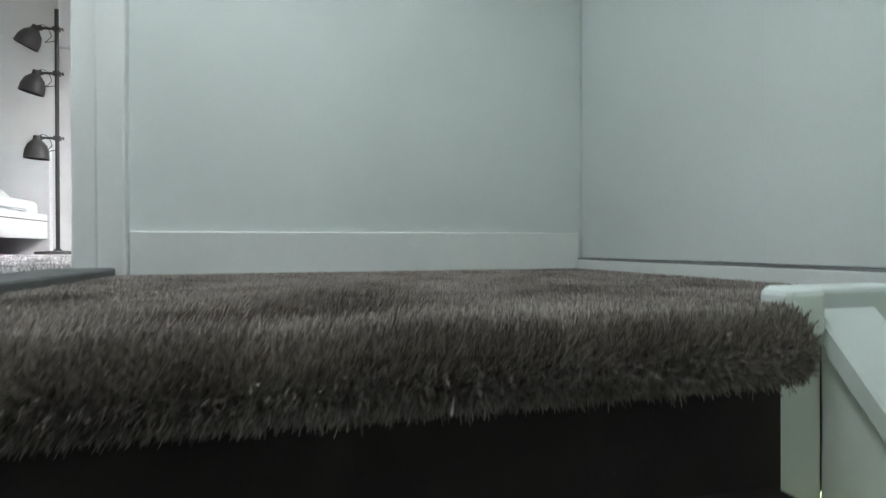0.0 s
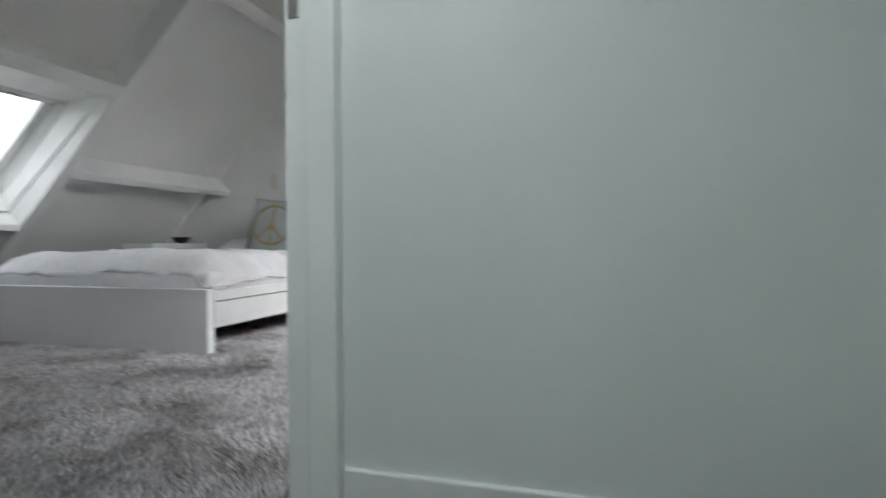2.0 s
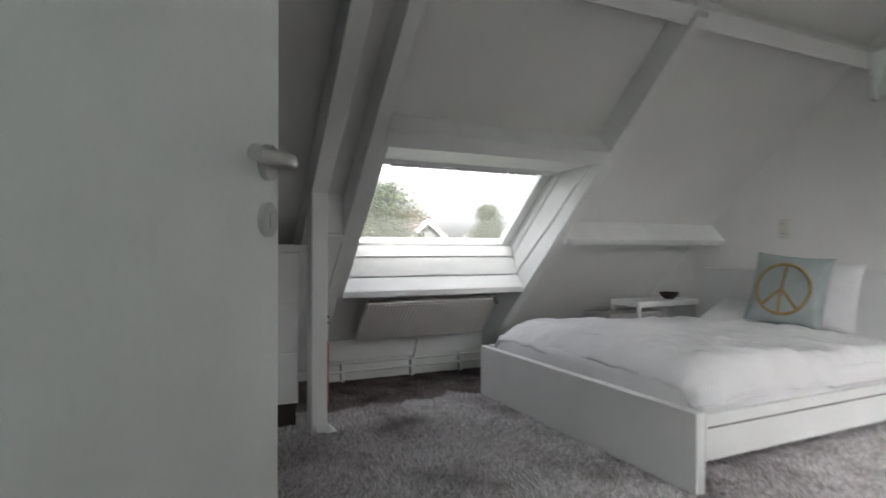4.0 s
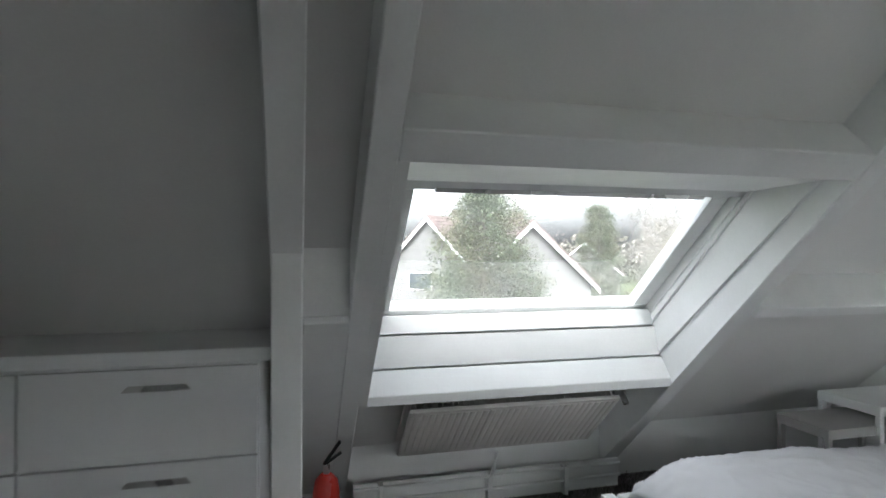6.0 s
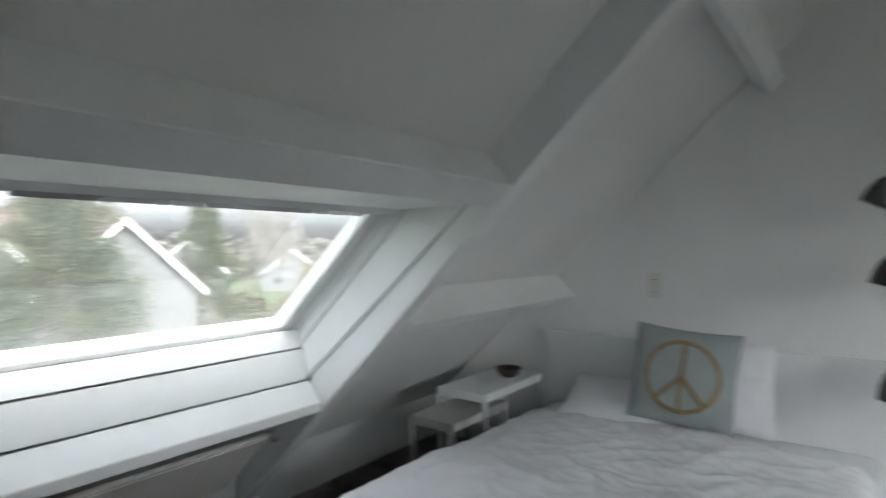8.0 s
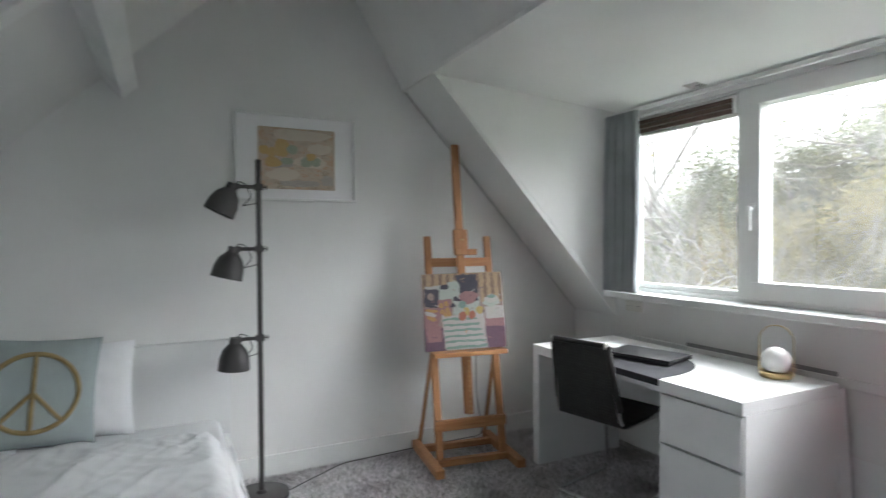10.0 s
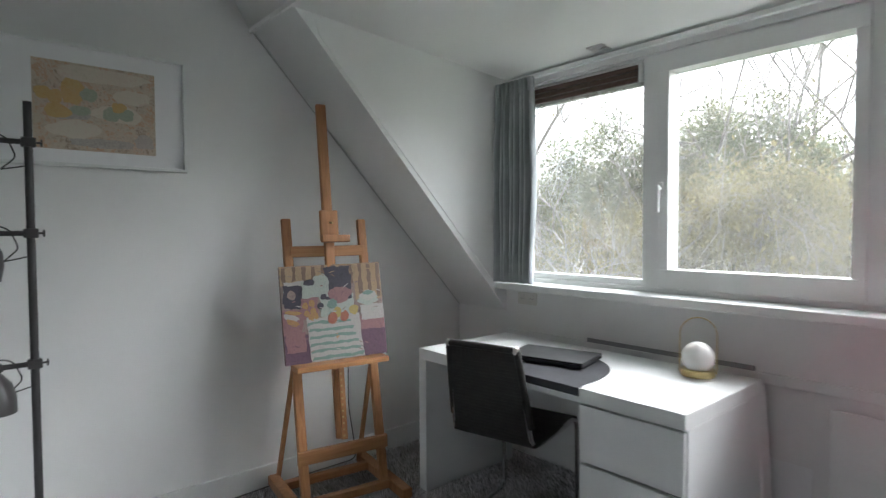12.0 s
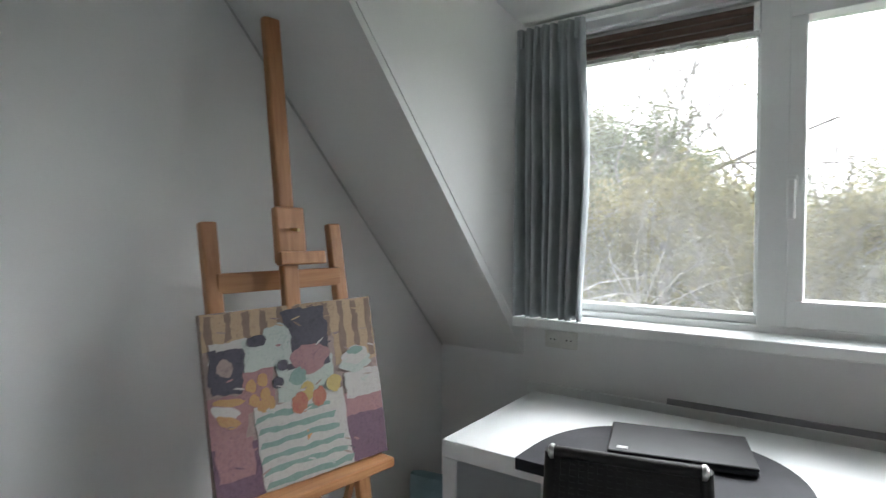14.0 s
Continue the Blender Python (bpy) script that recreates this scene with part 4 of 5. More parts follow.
# ---- desk things ----
def desk_pad():
    p = thing("desk_pad", "dark grey half-round leather desk pad", "desk pad")
    out = [(-0.80 - 0.36 * (1 - math.cos(math.pi * i / 28)) * 1.0, -1.60 - 0.46 * math.sin(math.pi * i / 28) ** 0.72) for i in range(29)]
    out = [(max(-1.53, x - 0.0), y) for x, y in out]
    b = prism(out, 0.7355, 0.7385, "z")
    box(-1.53, -0.80, -1.60, -1.572, 0.7355, 0.7385, 0, b)
    part("sheet", b, PADGREY, p)
    part("front_lip", box(-1.53, -0.80, -1.5775, -1.573, 0.705, 0.7350, 0.001), PADGREY, p, "folded front edge")
    return p


desk_pad()


def laptop():
    m = pose(-1.17, -1.88, 0.7395, 0, 0, 14)
    t = thing("laptop", "closed black laptop on the desk pad", "laptop", m)
    part("base", box(-0.19, 0.19, -0.125, 0.125, 0.003, 0.017, 0.005), BLACK, t)
    part("lid", box(-0.19, 0.19, -0.125, 0.125, 0.0175, 0.027, 0.004), BLACK, t)
    part("sticker", box(0.135, 0.165, 0.085, 0.105, 0.0272, 0.0276), STEEL, t, "small pale sticker")
    return t


laptop()


def table_lamp():
    t = thing("table_lamp", "opal globe lamp with brass base and handle", "lamp", pose(-1.745, -2.10, 0.736))
    part("base", lathe([(0, 0), (0.066, 0), (0.068, 0.004), (0.068, 0.026), (0.064, 0.028), (0, 0.028)], 36), BRASS, t, "brushed brass ring", True)
    part("globe", lathe([(0.0, 0.028)] + [(0.064 * math.sin(a), 0.075 - 0.064 * math.cos(a)) for a in [0.75 + i * (math.pi - 0.75) / 16 for i in range(16)]] + [(0, 0.139)], 32), OPAL, t, "opal glass globe", True)
    pts = [(-0.07, 0, 0.01), (-0.07, 0, 0.17)] + [(-0.07 * math.cos(a), 0, 0.17 + 0.07 * math.sin(a)) for a in [math.pi * i / 16 for i in range(1, 16)]] + [(0.07, 0, 0.17), (0.07, 0, 0.01)]
    h = bmesh.new()
    for a, b in zip(pts, pts[1:]):
        bar(a, b, 0.012, 0.004, (0, 1, 0), 0.0, h)
    h.transform(pose(0, 0, 0, 0, 0, 25))
    part("handle", h, BRASS, t, "slim brass loop handle")
    return t


table_lamp()


def chair():
    c = thing("chair", "black woven cantilever chair with chrome tube frame", "chair", pose(-1.085, -1.712, 0.0, 0, 0, 13))
    for s in (1, -1):
        top, seat_r = (s * 0.165, 0.285, 0.855), (s * 0.19, 0.20, 0.44)
        path = bend([top, seat_r, (s * 0.20, -0.235, 0.455), (s * 0.20, -0.255, 0.012), (s * 0.20, 0.20, 0.012)], 0.06, 6)
        part("side_tube", tube(path, 0.0115, 10), CHROME, c, "bent chrome tube", True)
        part("end_knob", lathe([(0, 0), (0.017, 0), (0.018, 0.008), (0.012, 0.014), (0, 0.014)], 16), STEEL, c, "steel end cap", True).matrix_local = pose(s * 0.158, 0.288, 0.858, 0, s * 90, 0)
        part("binding", tube([Vector(top) + Vector((0, 0, 0.004)), Vector(seat_r) + Vector((0, 0.014, 0.09))], 0.0165, 10), WICKER, c, "black woven side binding", True)
    part("floor_tube", tube([(0.20, 0.20, 0.012), (-0.20, 0.20, 0.012)], 0.0115, 10), CHROME, c, "", True)
    part("top_rail", tube([(0.16, 0.288, 0.858), (-0.16, 0.288, 0.858)], 0.014, 10), WICKER, c, "black bound top rail", True)
    wb = prism([(-0.19, 0.0), (0.19, 0.0), (0.16, 0.41), (-0.16, 0.41)], -0.006, 0.006, "y", 0.004)
    wb.transform(pose(0, 0.205, 0.45, -11.5, 0, 0))
    back = part("backrest", wb, WICKER, c, "black woven cane back")
    for i in range(15):
        x = -0.155 + 0.31 * i / 14
        part("cane_strand", bar((x * 1.12, 0.214, 0.47), (x * 0.95, 0.292, 0.845), 0.009, 0.005, (1, 0, 0), 0.0), WICKER, back)
    for i in range(24):
        z = 0.475 + 0.0155 * i
        y = 0.215 + 0.2 * (z - 0.47)
        part("cane_strand", bar((-0.175, y + 0.002, z), (0.175, y + 0.002, z), 0.006, 0.004, (0, 0, 1), 0.0), WICKER, back)
    part("seat", box(-0.205, 0.205, -0.24, 0.20, 0.44, 0.462, 0.009), WICKER, c, "black woven cane seat")
    return c


chair()


# ---- dress form ----
FORM_AT = pose(-2.62, -1.828, 0, 0, 0, 18) @ Matrix.Diagonal((0.94, 0.94, 0.988, 1))


def dress_form():
    b = bmesh.new()
    rings = []
    sec = [(0.695, 0.150, 0.105), (0.705, 0.185, 0.125), (0.76, 0.196, 0.135), (0.84, 0.192, 0.130), (0.92, 0.165, 0.112), (0.99, 0.142, 0.098), (1.05, 0.143, 0.105),
           (1.12, 0.160, 0.130), (1.18, 0.172, 0.138), (1.25, 0.178, 0.118), (1.31, 0.182, 0.095), (1.345, 0.165, 0.080), (1.37, 0.115, 0.068), (1.385, 0.07, 0.062), (1.42, 0.056, 0.056), (1.445, 0.052, 0.052), (1.45, 0.02, 0.02)]
    n = 36
    for z, rx, ry in sec:
        row = []
        for i in range(n):
            a = 2 * math.pi * i / n
            x, y = rx * math.copysign(abs(math.cos(a)) ** 0.9, math.cos(a)), ry * math.copysign(abs(math.sin(a)) ** 0.85, math.sin(a))
            if 1.08 < z < 1.26 and y > 0:
                y += 0.035 * (math.exp(-((x - 0.075) / 0.055) ** 2) + math.exp(-((x + 0.075) / 0.055) ** 2)) * (1 - abs(z - 1.17) / 0.10)
            row.append(b.verts.new((x, y, z)))
        rings.append(row)
    for r, s in zip(rings, rings[1:]):
        for i in range(n):
            b.faces.new((r[i], r[(i + 1) % n], s[(i + 1) % n], s[i]))
    b.faces.new(rings[0])
    b.faces.new(rings[-1])
    k = len(b.faces)
    rod((0, 0, 0.03), (0, 0, 0.71), 0.014, bm=b)
    for i in range(3):
        a = radians(90 + 120 * i)
        bar((0, 0, 0.14), (0.26 * math.cos(a), 0.26 * math.sin(a), 0.018), 0.02, 0.012, (0, 0, 1), 0.002, b)
    k2 = len(b.faces)
    for z, x in ((1.20, -0.05), (1.05, -0.052), (0.92, -0.06), (0.78, -0.07)):
        rod((x, 0.10, z), (x + 0.002, 0.155, z), 0.006, bm=b)
    rod((0, 0, 1.45), (0, 0, 1.468), 0.05, 0.043, 24, b)
    ob = part("dress_form", b, WINE, None, "", True)
    ob.data.materials.append(STEEL)
    ob.data.materials.append(BLACK)
    for i, p in enumerate(ob.data.polygons):
        p.material_index = 0 if i < k else 1 if i < k2 else 2
    tagged(ob, "wine-red dress form on a steel tripod stand", "dress form")
    ob.matrix_world = FORM_AT
    return ob


dress_form()


def scarf_mat():
    m = bpy.data.materials.new("printed_scarf_cloth")
    m.use_nodes = True
    n, l = m.node_tree.nodes, m.node_tree.links
    geo, vo, no = n.new("ShaderNodeTexCoord"), n.new("ShaderNodeTexVoronoi"), n.new("ShaderNodeTexNoise")
    vo.inputs["Scale"].default_value, no.inputs["Scale"].default_value, no.inputs["Detail"].default_value = 34, 15, 5
    l.new(geo.outputs["Object"], vo.inputs["Vector"])
    l.new(geo.outputs["Object"], no.inputs["Vector"])
    r = n.new("ShaderNodeValToRGB")
    e = r.color_ramp.elements
    e[0].position, e[0].color = 0.36, (0.06, 0.14, 0.30, 1)
    e[1].position, e[1].color = 0.66, (0.30, 0.07, 0.07, 1)
    for p, c in ((0.43, (0.24, 0.40, 0.52, 1)), (0.47, (0.60, 0.60, 0.58, 1)), (0.53, (0.50, 0.52, 0.52, 1)), (0.58, (0.62, 0.56, 0.46, 1)), (0.62, (0.24, 0.22, 0.28, 1))):
        e.new(p).color = c
    l.new(no.outputs["Fac"], r.inputs[0])
    mx = n.new("ShaderNodeMix")
    mx.data_type, mx.blend_type = "RGBA", "OVERLAY"
    mx.inputs["Factor"].default_value = 0.15
    l.new(r.outputs[0], mx.inputs["A"])
    l.new(vo.outputs["Color"], mx.inputs["B"])
    b = n["Principled BSDF"]
    l.new(mx.outputs["Result"], b.inputs["Base Color"])
    b.inputs["Roughness"].default_value = 0.9
    return m


SCARF = scarf_mat()


def scarf():
    s = thing("scarf", "patterned blue and cream scarf round the dress form", "scarf", FORM_AT)
    for k, (r, z, t) in enumerate(((0.115, 1.375, 0.036), (0.145, 1.345, 0.034))):
        pts = []
        for i in range(40):
            a = 2 * math.pi * i / 40
            pts.append((r * 1.1 * math.cos(a), r * 0.86 * math.sin(a) + 0.02, z + 0.022 * math.sin(a * 2 + k) - 0.045 * max(0, math.sin(a)) + 0.012 * noise.noise((i * 0.6, k, 0))))
        b = tube(pts, t, 10, None, True)
        for v in b.verts:
            v.co += Vector([0.014 * noise.noise(v.co * 28 + Vector((q * 7, k, 0))) for q in range(3)])
        part("loop", b, SCARF, s, "", True)
    b = bmesh.new()
    rows = []
    for i in range(24):
        t = i / 23
        w = 0.036 + 0.012 * math.sin(t * 4) if t < 0.86 else 0.034 * (1 - (t - 0.86) / 0.14) + 0.004
        z = 1.34 - 0.60 * t
        rows.append([b.verts.new((0.015 + (j / 6 - 0.5) * 2 * w + 0.02 * math.sin(t * 4), 0.172 - 0.035 * abs(t - 0.3) + 0.012 * math.sin(j * 2.1 + t * 3), z)) for j in range(7)])
    for r, q in zip(rows, rows[1:]):
        for j in range(6):
            b.faces.new((r[j], r[j + 1], q[j + 1], q[j]))
    ob = part("tail", b, SCARF, s, "", True)
    md = ob.modifiers.new("thick", "SOLIDIFY")
    md.thickness = 0.006
    return s


scarf()


# ---- curtain, blinds, spots, sockets ----
def curtain():
    c = thing("curtain", "grey pleated curtain hanging beside the dormer window", "curtain")
    b = bmesh.new()
    cols, rows = 110, 16
    g = []
    for j in range(rows + 1):
        t = j / rows
        z = 2.20 - 1.17 * t
        row = []
        for i in range(cols + 1):
            u = i / cols
            amp = 0.012 + 0.020 * min(1, t * 3)
            ph = u * 2 * math.pi * 7.5 + 0.8 * noise.noise((u * 4, t * 1.5, 2))
            x = -0.452 - (0.275 + 0.02 * math.sin(math.pi * t) ** 2) * u
            row.append(b.verts.new((x + 0.006 * math.sin(ph * 0.5 + t), -2.262 + amp * math.sin(ph) + 0.006 * noise.noise((u * 9, t * 4, 0)), z)))
        g.append(row)
    for j in range(rows):
        for i in range(cols):
            b.faces.new((g[j][i], g[j][i + 1], g[j + 1][i + 1], g[j + 1][i]))
    ob = part("cloth", b, CURTAIN, c, "", True)
    m = ob.modifiers.new("thick", "SOLIDIFY")
    m.thickness = 0.004
    hb = bmesh.new()
    for i in range(8):
        x = -0.465 - 0.034 * i
        box(x - 0.009, x + 0.009, -2.282, -2.25, 2.125, 2.206, 0.006, hb)
    part("pleat_heading", hb, CURTAIN, c, "pinch-pleated heading")
    return c


curtain()
struct("curtain_rail", box(-3.40, -0.45, -2.355, -2.325, 2.216, 2.238, 0.003), TRIM, "white ceiling curtain rail", "rail")
struct("trim_window_head", box(-3.40, -0.45, -2.46, -2.40, 2.20, 2.236, 0.004), TRIM, "white window head trim", "trim")
for x0, x1 in ((-1.305, -0.53), (-3.15, -2.32)):
    bl = thing("roller_blind", "brown slatted blind rolled up at the window head", "blind", None, "window blinds")
    for k in range(3):
        part("slat", box(x0, x1, -2.445, -2.415, 2.085 + 0.03 * k, 2.11 + 0.03 * k, 0.005), BROWN_WOOD, bl)
    part("bottom_bar", box(x0, x1, -2.45, -2.412, 2.062, 2.08, 0.004), STEEL, bl, "grey bottom bar")
    part("bracket", box(x0 - 0.004, x0 + 0.016, -2.45, -2.405, 2.08, 2.175, 0.002), TRIM, bl)


def spot(x, y):
    z = CEIL_Z + (2.235 - CEIL_Z) * (y - CEIL_Y) / (-2.56 - CEIL_Y)
    s = thing("ceiling_spot", "square brushed steel recessed ceiling spot", "spotlight", pose(x, y, z - 0.003, 3.4, 0, 0), "ceiling spots")
    f = bmesh.new()
    for a, b, c, d in ((-0.045, 0.045, -0.045, -0.032), (-0.045, 0.045, 0.032, 0.045), (-0.045, -0.032, -0.032, 0.032), (0.032, 0.045, -0.032, 0.032)):
        box(a, b, c, d, -0.005, 0.004, 0.001, f)
    part("bezel", f, STEEL, s)
    part("ring", lathe([(0.022, -0.004), (0.032, -0.004), (0.032, 0.002), (0.022, 0.002)], 20), STEEL, s)
    part("bulb", lathe([(0, -0.002), (0.021, -0.002), (0.021, 0.001), (0, 0.001)], 20), OPAL, s, "unlit frosted bulb")


spot(-1.15, -2.27)
spot(-2.40, -2.30)


def socket(m, n, across, label):
    s = thing("wall_socket", label, "socket", m)
    for k in range(n):
        off = (k - (n - 1) / 2) * 0.071
        c = Matrix.Translation((off, 0, 0) if across else (0, 0, off))
        b = box(-0.0355, 0.0355, -0.010, 0.0, -0.036, 0.036, 0.003)
        b.transform(c)
        pl = part("plate", b, SOCKET, s)
        d = lathe([(0, 0), (0.019, 0), (0.021, 0.003), (0.024, 0.003), (0.024, -0.001), (0.026, -0.001)], 20)
        d.transform(c @ Matrix.Translation((0, -0.0105, 0)) @ pose(0, 0, 0, 90, 0, 0))
        part("outlet", d, SOCKET, pl)
        h = rod((-0.009, -0.0105, 0), (-0.009, -0.013, 0), 0.003, seg=8)
        rod((0.009, -0.0105, 0), (0.009, -0.013, 0), 0.003, seg=8, bm=h)
        h.transform(c)
        part("pin_hole", h, BLACK, pl)


socket(pose(-0.003, 1.215, 1.134, 0, 0, -90), 2, False, "off-white double socket on the gable wall")
socket(pose(-0.61, -2.357, 0.93, 0, 0, 180), 2, True, "off-white double socket below the dormer sill")


# ---- radiator under the skylight ----
def radiator():
    r = thing("radiator", "cream panel radiator leaning parallel to the roof slope", "radiator", pose(-2.40, 2.185, 0.605, 46, 0, 0))
    # local: x along, z up the slope, y out
    w, h = 0.49, 0.41
    def panel(y0, y1):
        n = 33
        out = [(w, y1), (-w, y1)]
        for k in range(n):
            x, s = -w + 2 * w * k / n, 2 * w / n
            out += [(x, y0), (x + 0.3 * s, y0 - 0.0045), (x + 0.7 * s, y0 - 0.0045)]
        out.append((w, y0))
        b = prism(out, -h + 0.025, -0.02, "z")
        box(-w, w, y0 - 0.001, y1 + 0.001, -0.02, 0.0, 0.003, b)
        box(-w, w, y0 - 0.001, y1 + 0.001, -h, -h + 0.025, 0.003, b)
        return b
    part("front_panel", panel(0.0, 0.016), RADIATOR, r)
    part("back_panel", panel(0.075, 0.09), RADIATOR, r)
    fin = part("convector_fin", box(-0.001, 0.001, 0.017, 0.074, -h + 0.03, -0.012), RADIATOR, r)
    fin.location.x = -w + 0.03
    for k in range(1, 40):
        o = new("convector_fin", fin.data)
        o.parent, o.location = r, (-w + 0.03 + (2 * w - 0.06) * k / 39, 0, 0)
    v = rod((w - 0.01, 0.04, -0.02), (w + 0.05, 0.04, -0.02), 0.012)
    rod((w + 0.03, 0.04, -0.02), (w + 0.03, -0.02, -0.02), 0.014, bm=v)
    part("valve", v, STEEL, r, "steel radiator valve")
    for x in (-w + 0.05, w - 0.08):
        part("bracket", box(x, x + 0.03, 0.09, 0.22, -h + 0.05, -h + 0.07), RADIATOR, r)


radiator()
struct("skirting_under_skylight", box(-3.08, -1.65, 2.62, 2.64, 0.0, 0.15, 0.003), TRIM, "white board behind the heating pipes", "baseboard")
pp = thing("heating_pipe", "white heating pipes along the knee wall", "pipe")
for z in (0.075, 0.135):
    part("pipe", tube([(-3.08, 2.59, z), (-1.66, 2.59, z)], 0.009, 10), TRIM, pp, "", True)
part("pipe", tube(bend([(-2.40, 2.59, 0.135), (-2.40, 2.55, 0.16), (-2.40, 2.48, 0.30)], 0.02), 0.009, 10), TRIM, pp, "", True)
for x in (-2.95, -2.40, -1.98):
    part("clip", box(x - 0.012, x + 0.012, 2.575, 2.625, 0.0, 0.15, 0.003), TRIM, pp)

ex = thing("fire_extinguisher", "small red fire extinguisher with black lever", "extinguisher", pose(-3.235, 2.06, 0.0) @ Matrix.Scale(0.93, 4))
part("cylinder", lathe([(0, 0), (0.05, 0), (0.055, 0.01), (0.055, 0.40), (0.045, 0.45), (0.02, 0.475), (0, 0.475)], 24), RED, ex, "red enamelled cylinder", True)
part("valve", rod((0, 0, 0.47), (0, 0, 0.51), 0.014), STEEL, ex)
lv = bar((0.0, 0, 0.515), (0.06, 0, 0.555), 0.018, 0.01, (0, 1, 0), 0.003)
bar((-0.01, 0, 0.51), (0.055, 0, 0.60), 0.018, 0.012, (0, 1, 0), 0.003, lv)
part("lever", lv, BLACK, ex, "black squeeze lever")

# things leaning behind and beside the desk
cb = thing("canvas_board", "white board leaning against the low wall", "board", pose(-1.99, -2.335, 0.0, 5, 0, 0))
part("panel", box(-0.10, 0.06, -0.008, 0.008, 0.012, 0.77, 0.002), FOIL, cb)
cb = thing("stretched_canvas", "stretched canvas leaning beside the desk", "canvas", pose(-1.965, -2.27, 0.0, 4, 0, 90))
part("stretcher", box(-0.05, 0.04, -0.009, 0.009, 0.012, 0.70, 0.002), FOIL, cb)
cb = thing("folder", "flat dark grey folder standing behind the desk", "folder", pose(-1.45, -2.31, 0.0, 4, 0, 0))
part("cover", box(-0.42, 0.42, -0.012, 0.012, 0.012, 0.757, 0.002), FOLDER, cb)
bag = thing("paper_bag", "pale blue paper bag standing in the corner", "bag", pose(-0.19, -2.02, 0.0, 0, 0, 12))
bb = bmesh.new()
loops = []
for k in range(8):
    f = k / 7
    wx, wy = 0.085 + 0.012 * f, 0.055 - 0.028 * f
    ring = []
    for i in range(24):
        a = 2 * math.pi * i / 24
        q = Vector((wx * math.copysign(abs(math.cos(a)) ** 0.5, math.cos(a)), wy * math.copysign(abs(math.sin(a)) ** 0.5, math.sin(a)), 0.012 + 0.36 * f))
        ring.append(bb.verts.new(q + Vector((0.010 * noise.noise(q * 14), 0.012 * noise.noise(q * 11 + Vector((3, 0, 0))), 0.0))))
    loops.append(ring)
for r0, r1 in zip(loops, loops[1:]):
    for i in range(24):
        bb.faces.new((r0[i], r0[(i + 1) % 24], r1[(i + 1) % 24], r1[i]))
bb.faces.new(loops[0])
bo = part("paper", bb, mat("pale_blue_paper", (0.36, 0.50, 0.55), 0.8, 0.08, 9, 120, 0.2), bag)
bo.modifiers.new("thick", "SOLIDIFY").thickness = 0.002
struct("trim_panel_frame", box(-3.38, -2.15, -2.345, -2.335, 0.03, 0.64, 0.004), TRIM, "white cupboard panel in the low wall", "panel")
ca = thing("power_cable", "thin black cable along the skirting board", "cable")
part("cord", tube(bend([(-0.30, -0.14, 0.02), (-0.08, -0.5, 0.022), (-0.05, -1.0, 0.024), (-0.06, -1.5, 0.03), (-0.04, -1.46, 0.35), (-0.03, -1.47, 0.72)], 0.05), 0.003, 6), BLACK, ca)
# grey strip paints the corner shade where the slope meets the gable
struct("gable_crease_shade", prism([(-0.965, 2.338), (-0.956, 2.338), (-2.448, 0.742), (-2.458, 0.742)], -0.004, 0.0), CREASE_SHADE, "thin grey line painted as shade where gable wall meets slope", "trim")

# stair string and newel at the landing edge
nw = thing("newel", "white wooden stair newel and string board", "newel")
part("cap", box(-4.505, -4.458, -2.249, -2.197, -0.05, 0.004, 0.008), WALL_LANDING, nw)
part("cap", box(-4.475, -4.41, -2.43, -2.251, -0.05, 0.002, 0.006), WALL_LANDING, nw)
part("post", box(-4.486, -4.405, -2.2615, -2.192, -1.4, -0.052, 0.004), WALL_LANDING, nw)
part("string_board", prism([(-4.482, -0.03), (-4.482, -0.5), (-6.2, -2.55), (-6.2, -2.08)], -2.33, -2.262, "y", 0.004), WALL_LANDING, nw)
part("string_cap", prism([(-4.485, -0.018), (-4.485, -0.06), (-6.2, -2.11), (-6.2, -2.07)], -2.345, -2.252, "y", 0.004), WALL_LANDING, nw)
rg = thing("cleaning_rag", "small white cotton rag at the foot of the post", "cloth", pose(-3.345, 1.465, 0.0))
rb = bmesh.new()
bmesh.ops.create_grid(rb, x_segments=10, y_segments=10, size=0.05)
for v in rb.verts:
    v.co.z = 0.035 + 0.03 * noise.noise(v.co * 22) + 0.25 * max(0, -v.co.x) * 0.6
part("cloth", rb, CLOTH, rg, "", True).modifiers.new("thick", "SOLIDIFY").thickness = 0.006


# ---- outdoors: ground, houses, trees ----
GROUND = -5.4
GRASS = mat("damp_lawn", (0.07, 0.10, 0.04), 0.95, 0.15, 0.3, 8, 0.3, color2=(0.12, 0.12, 0.06))
WHITE_BRICK = bpy.data.materials.new("white_painted_brick")
WHITE_BRICK.use_nodes = True
bn, bll = WHITE_BRICK.node_tree.nodes, WHITE_BRICK.node_tree.links
bt, btc = bn.new("ShaderNodeTexBrick"), bn.new("ShaderNodeTexCoord")
bmp = bn.new("ShaderNodeMapping")
bmp.inputs["Rotation"].default_value = (radians(90), 0, 0)
bll.new(btc.outputs["Object"], bmp.inputs[0])
bll.new(bmp.outputs[0], bt.inputs["Vector"])
bt.inputs["Scale"].default_value = 4.0
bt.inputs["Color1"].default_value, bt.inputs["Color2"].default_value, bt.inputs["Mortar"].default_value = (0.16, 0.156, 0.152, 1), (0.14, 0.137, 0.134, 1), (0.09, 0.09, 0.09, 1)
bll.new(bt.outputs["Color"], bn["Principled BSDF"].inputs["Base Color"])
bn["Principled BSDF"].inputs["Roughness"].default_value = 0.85
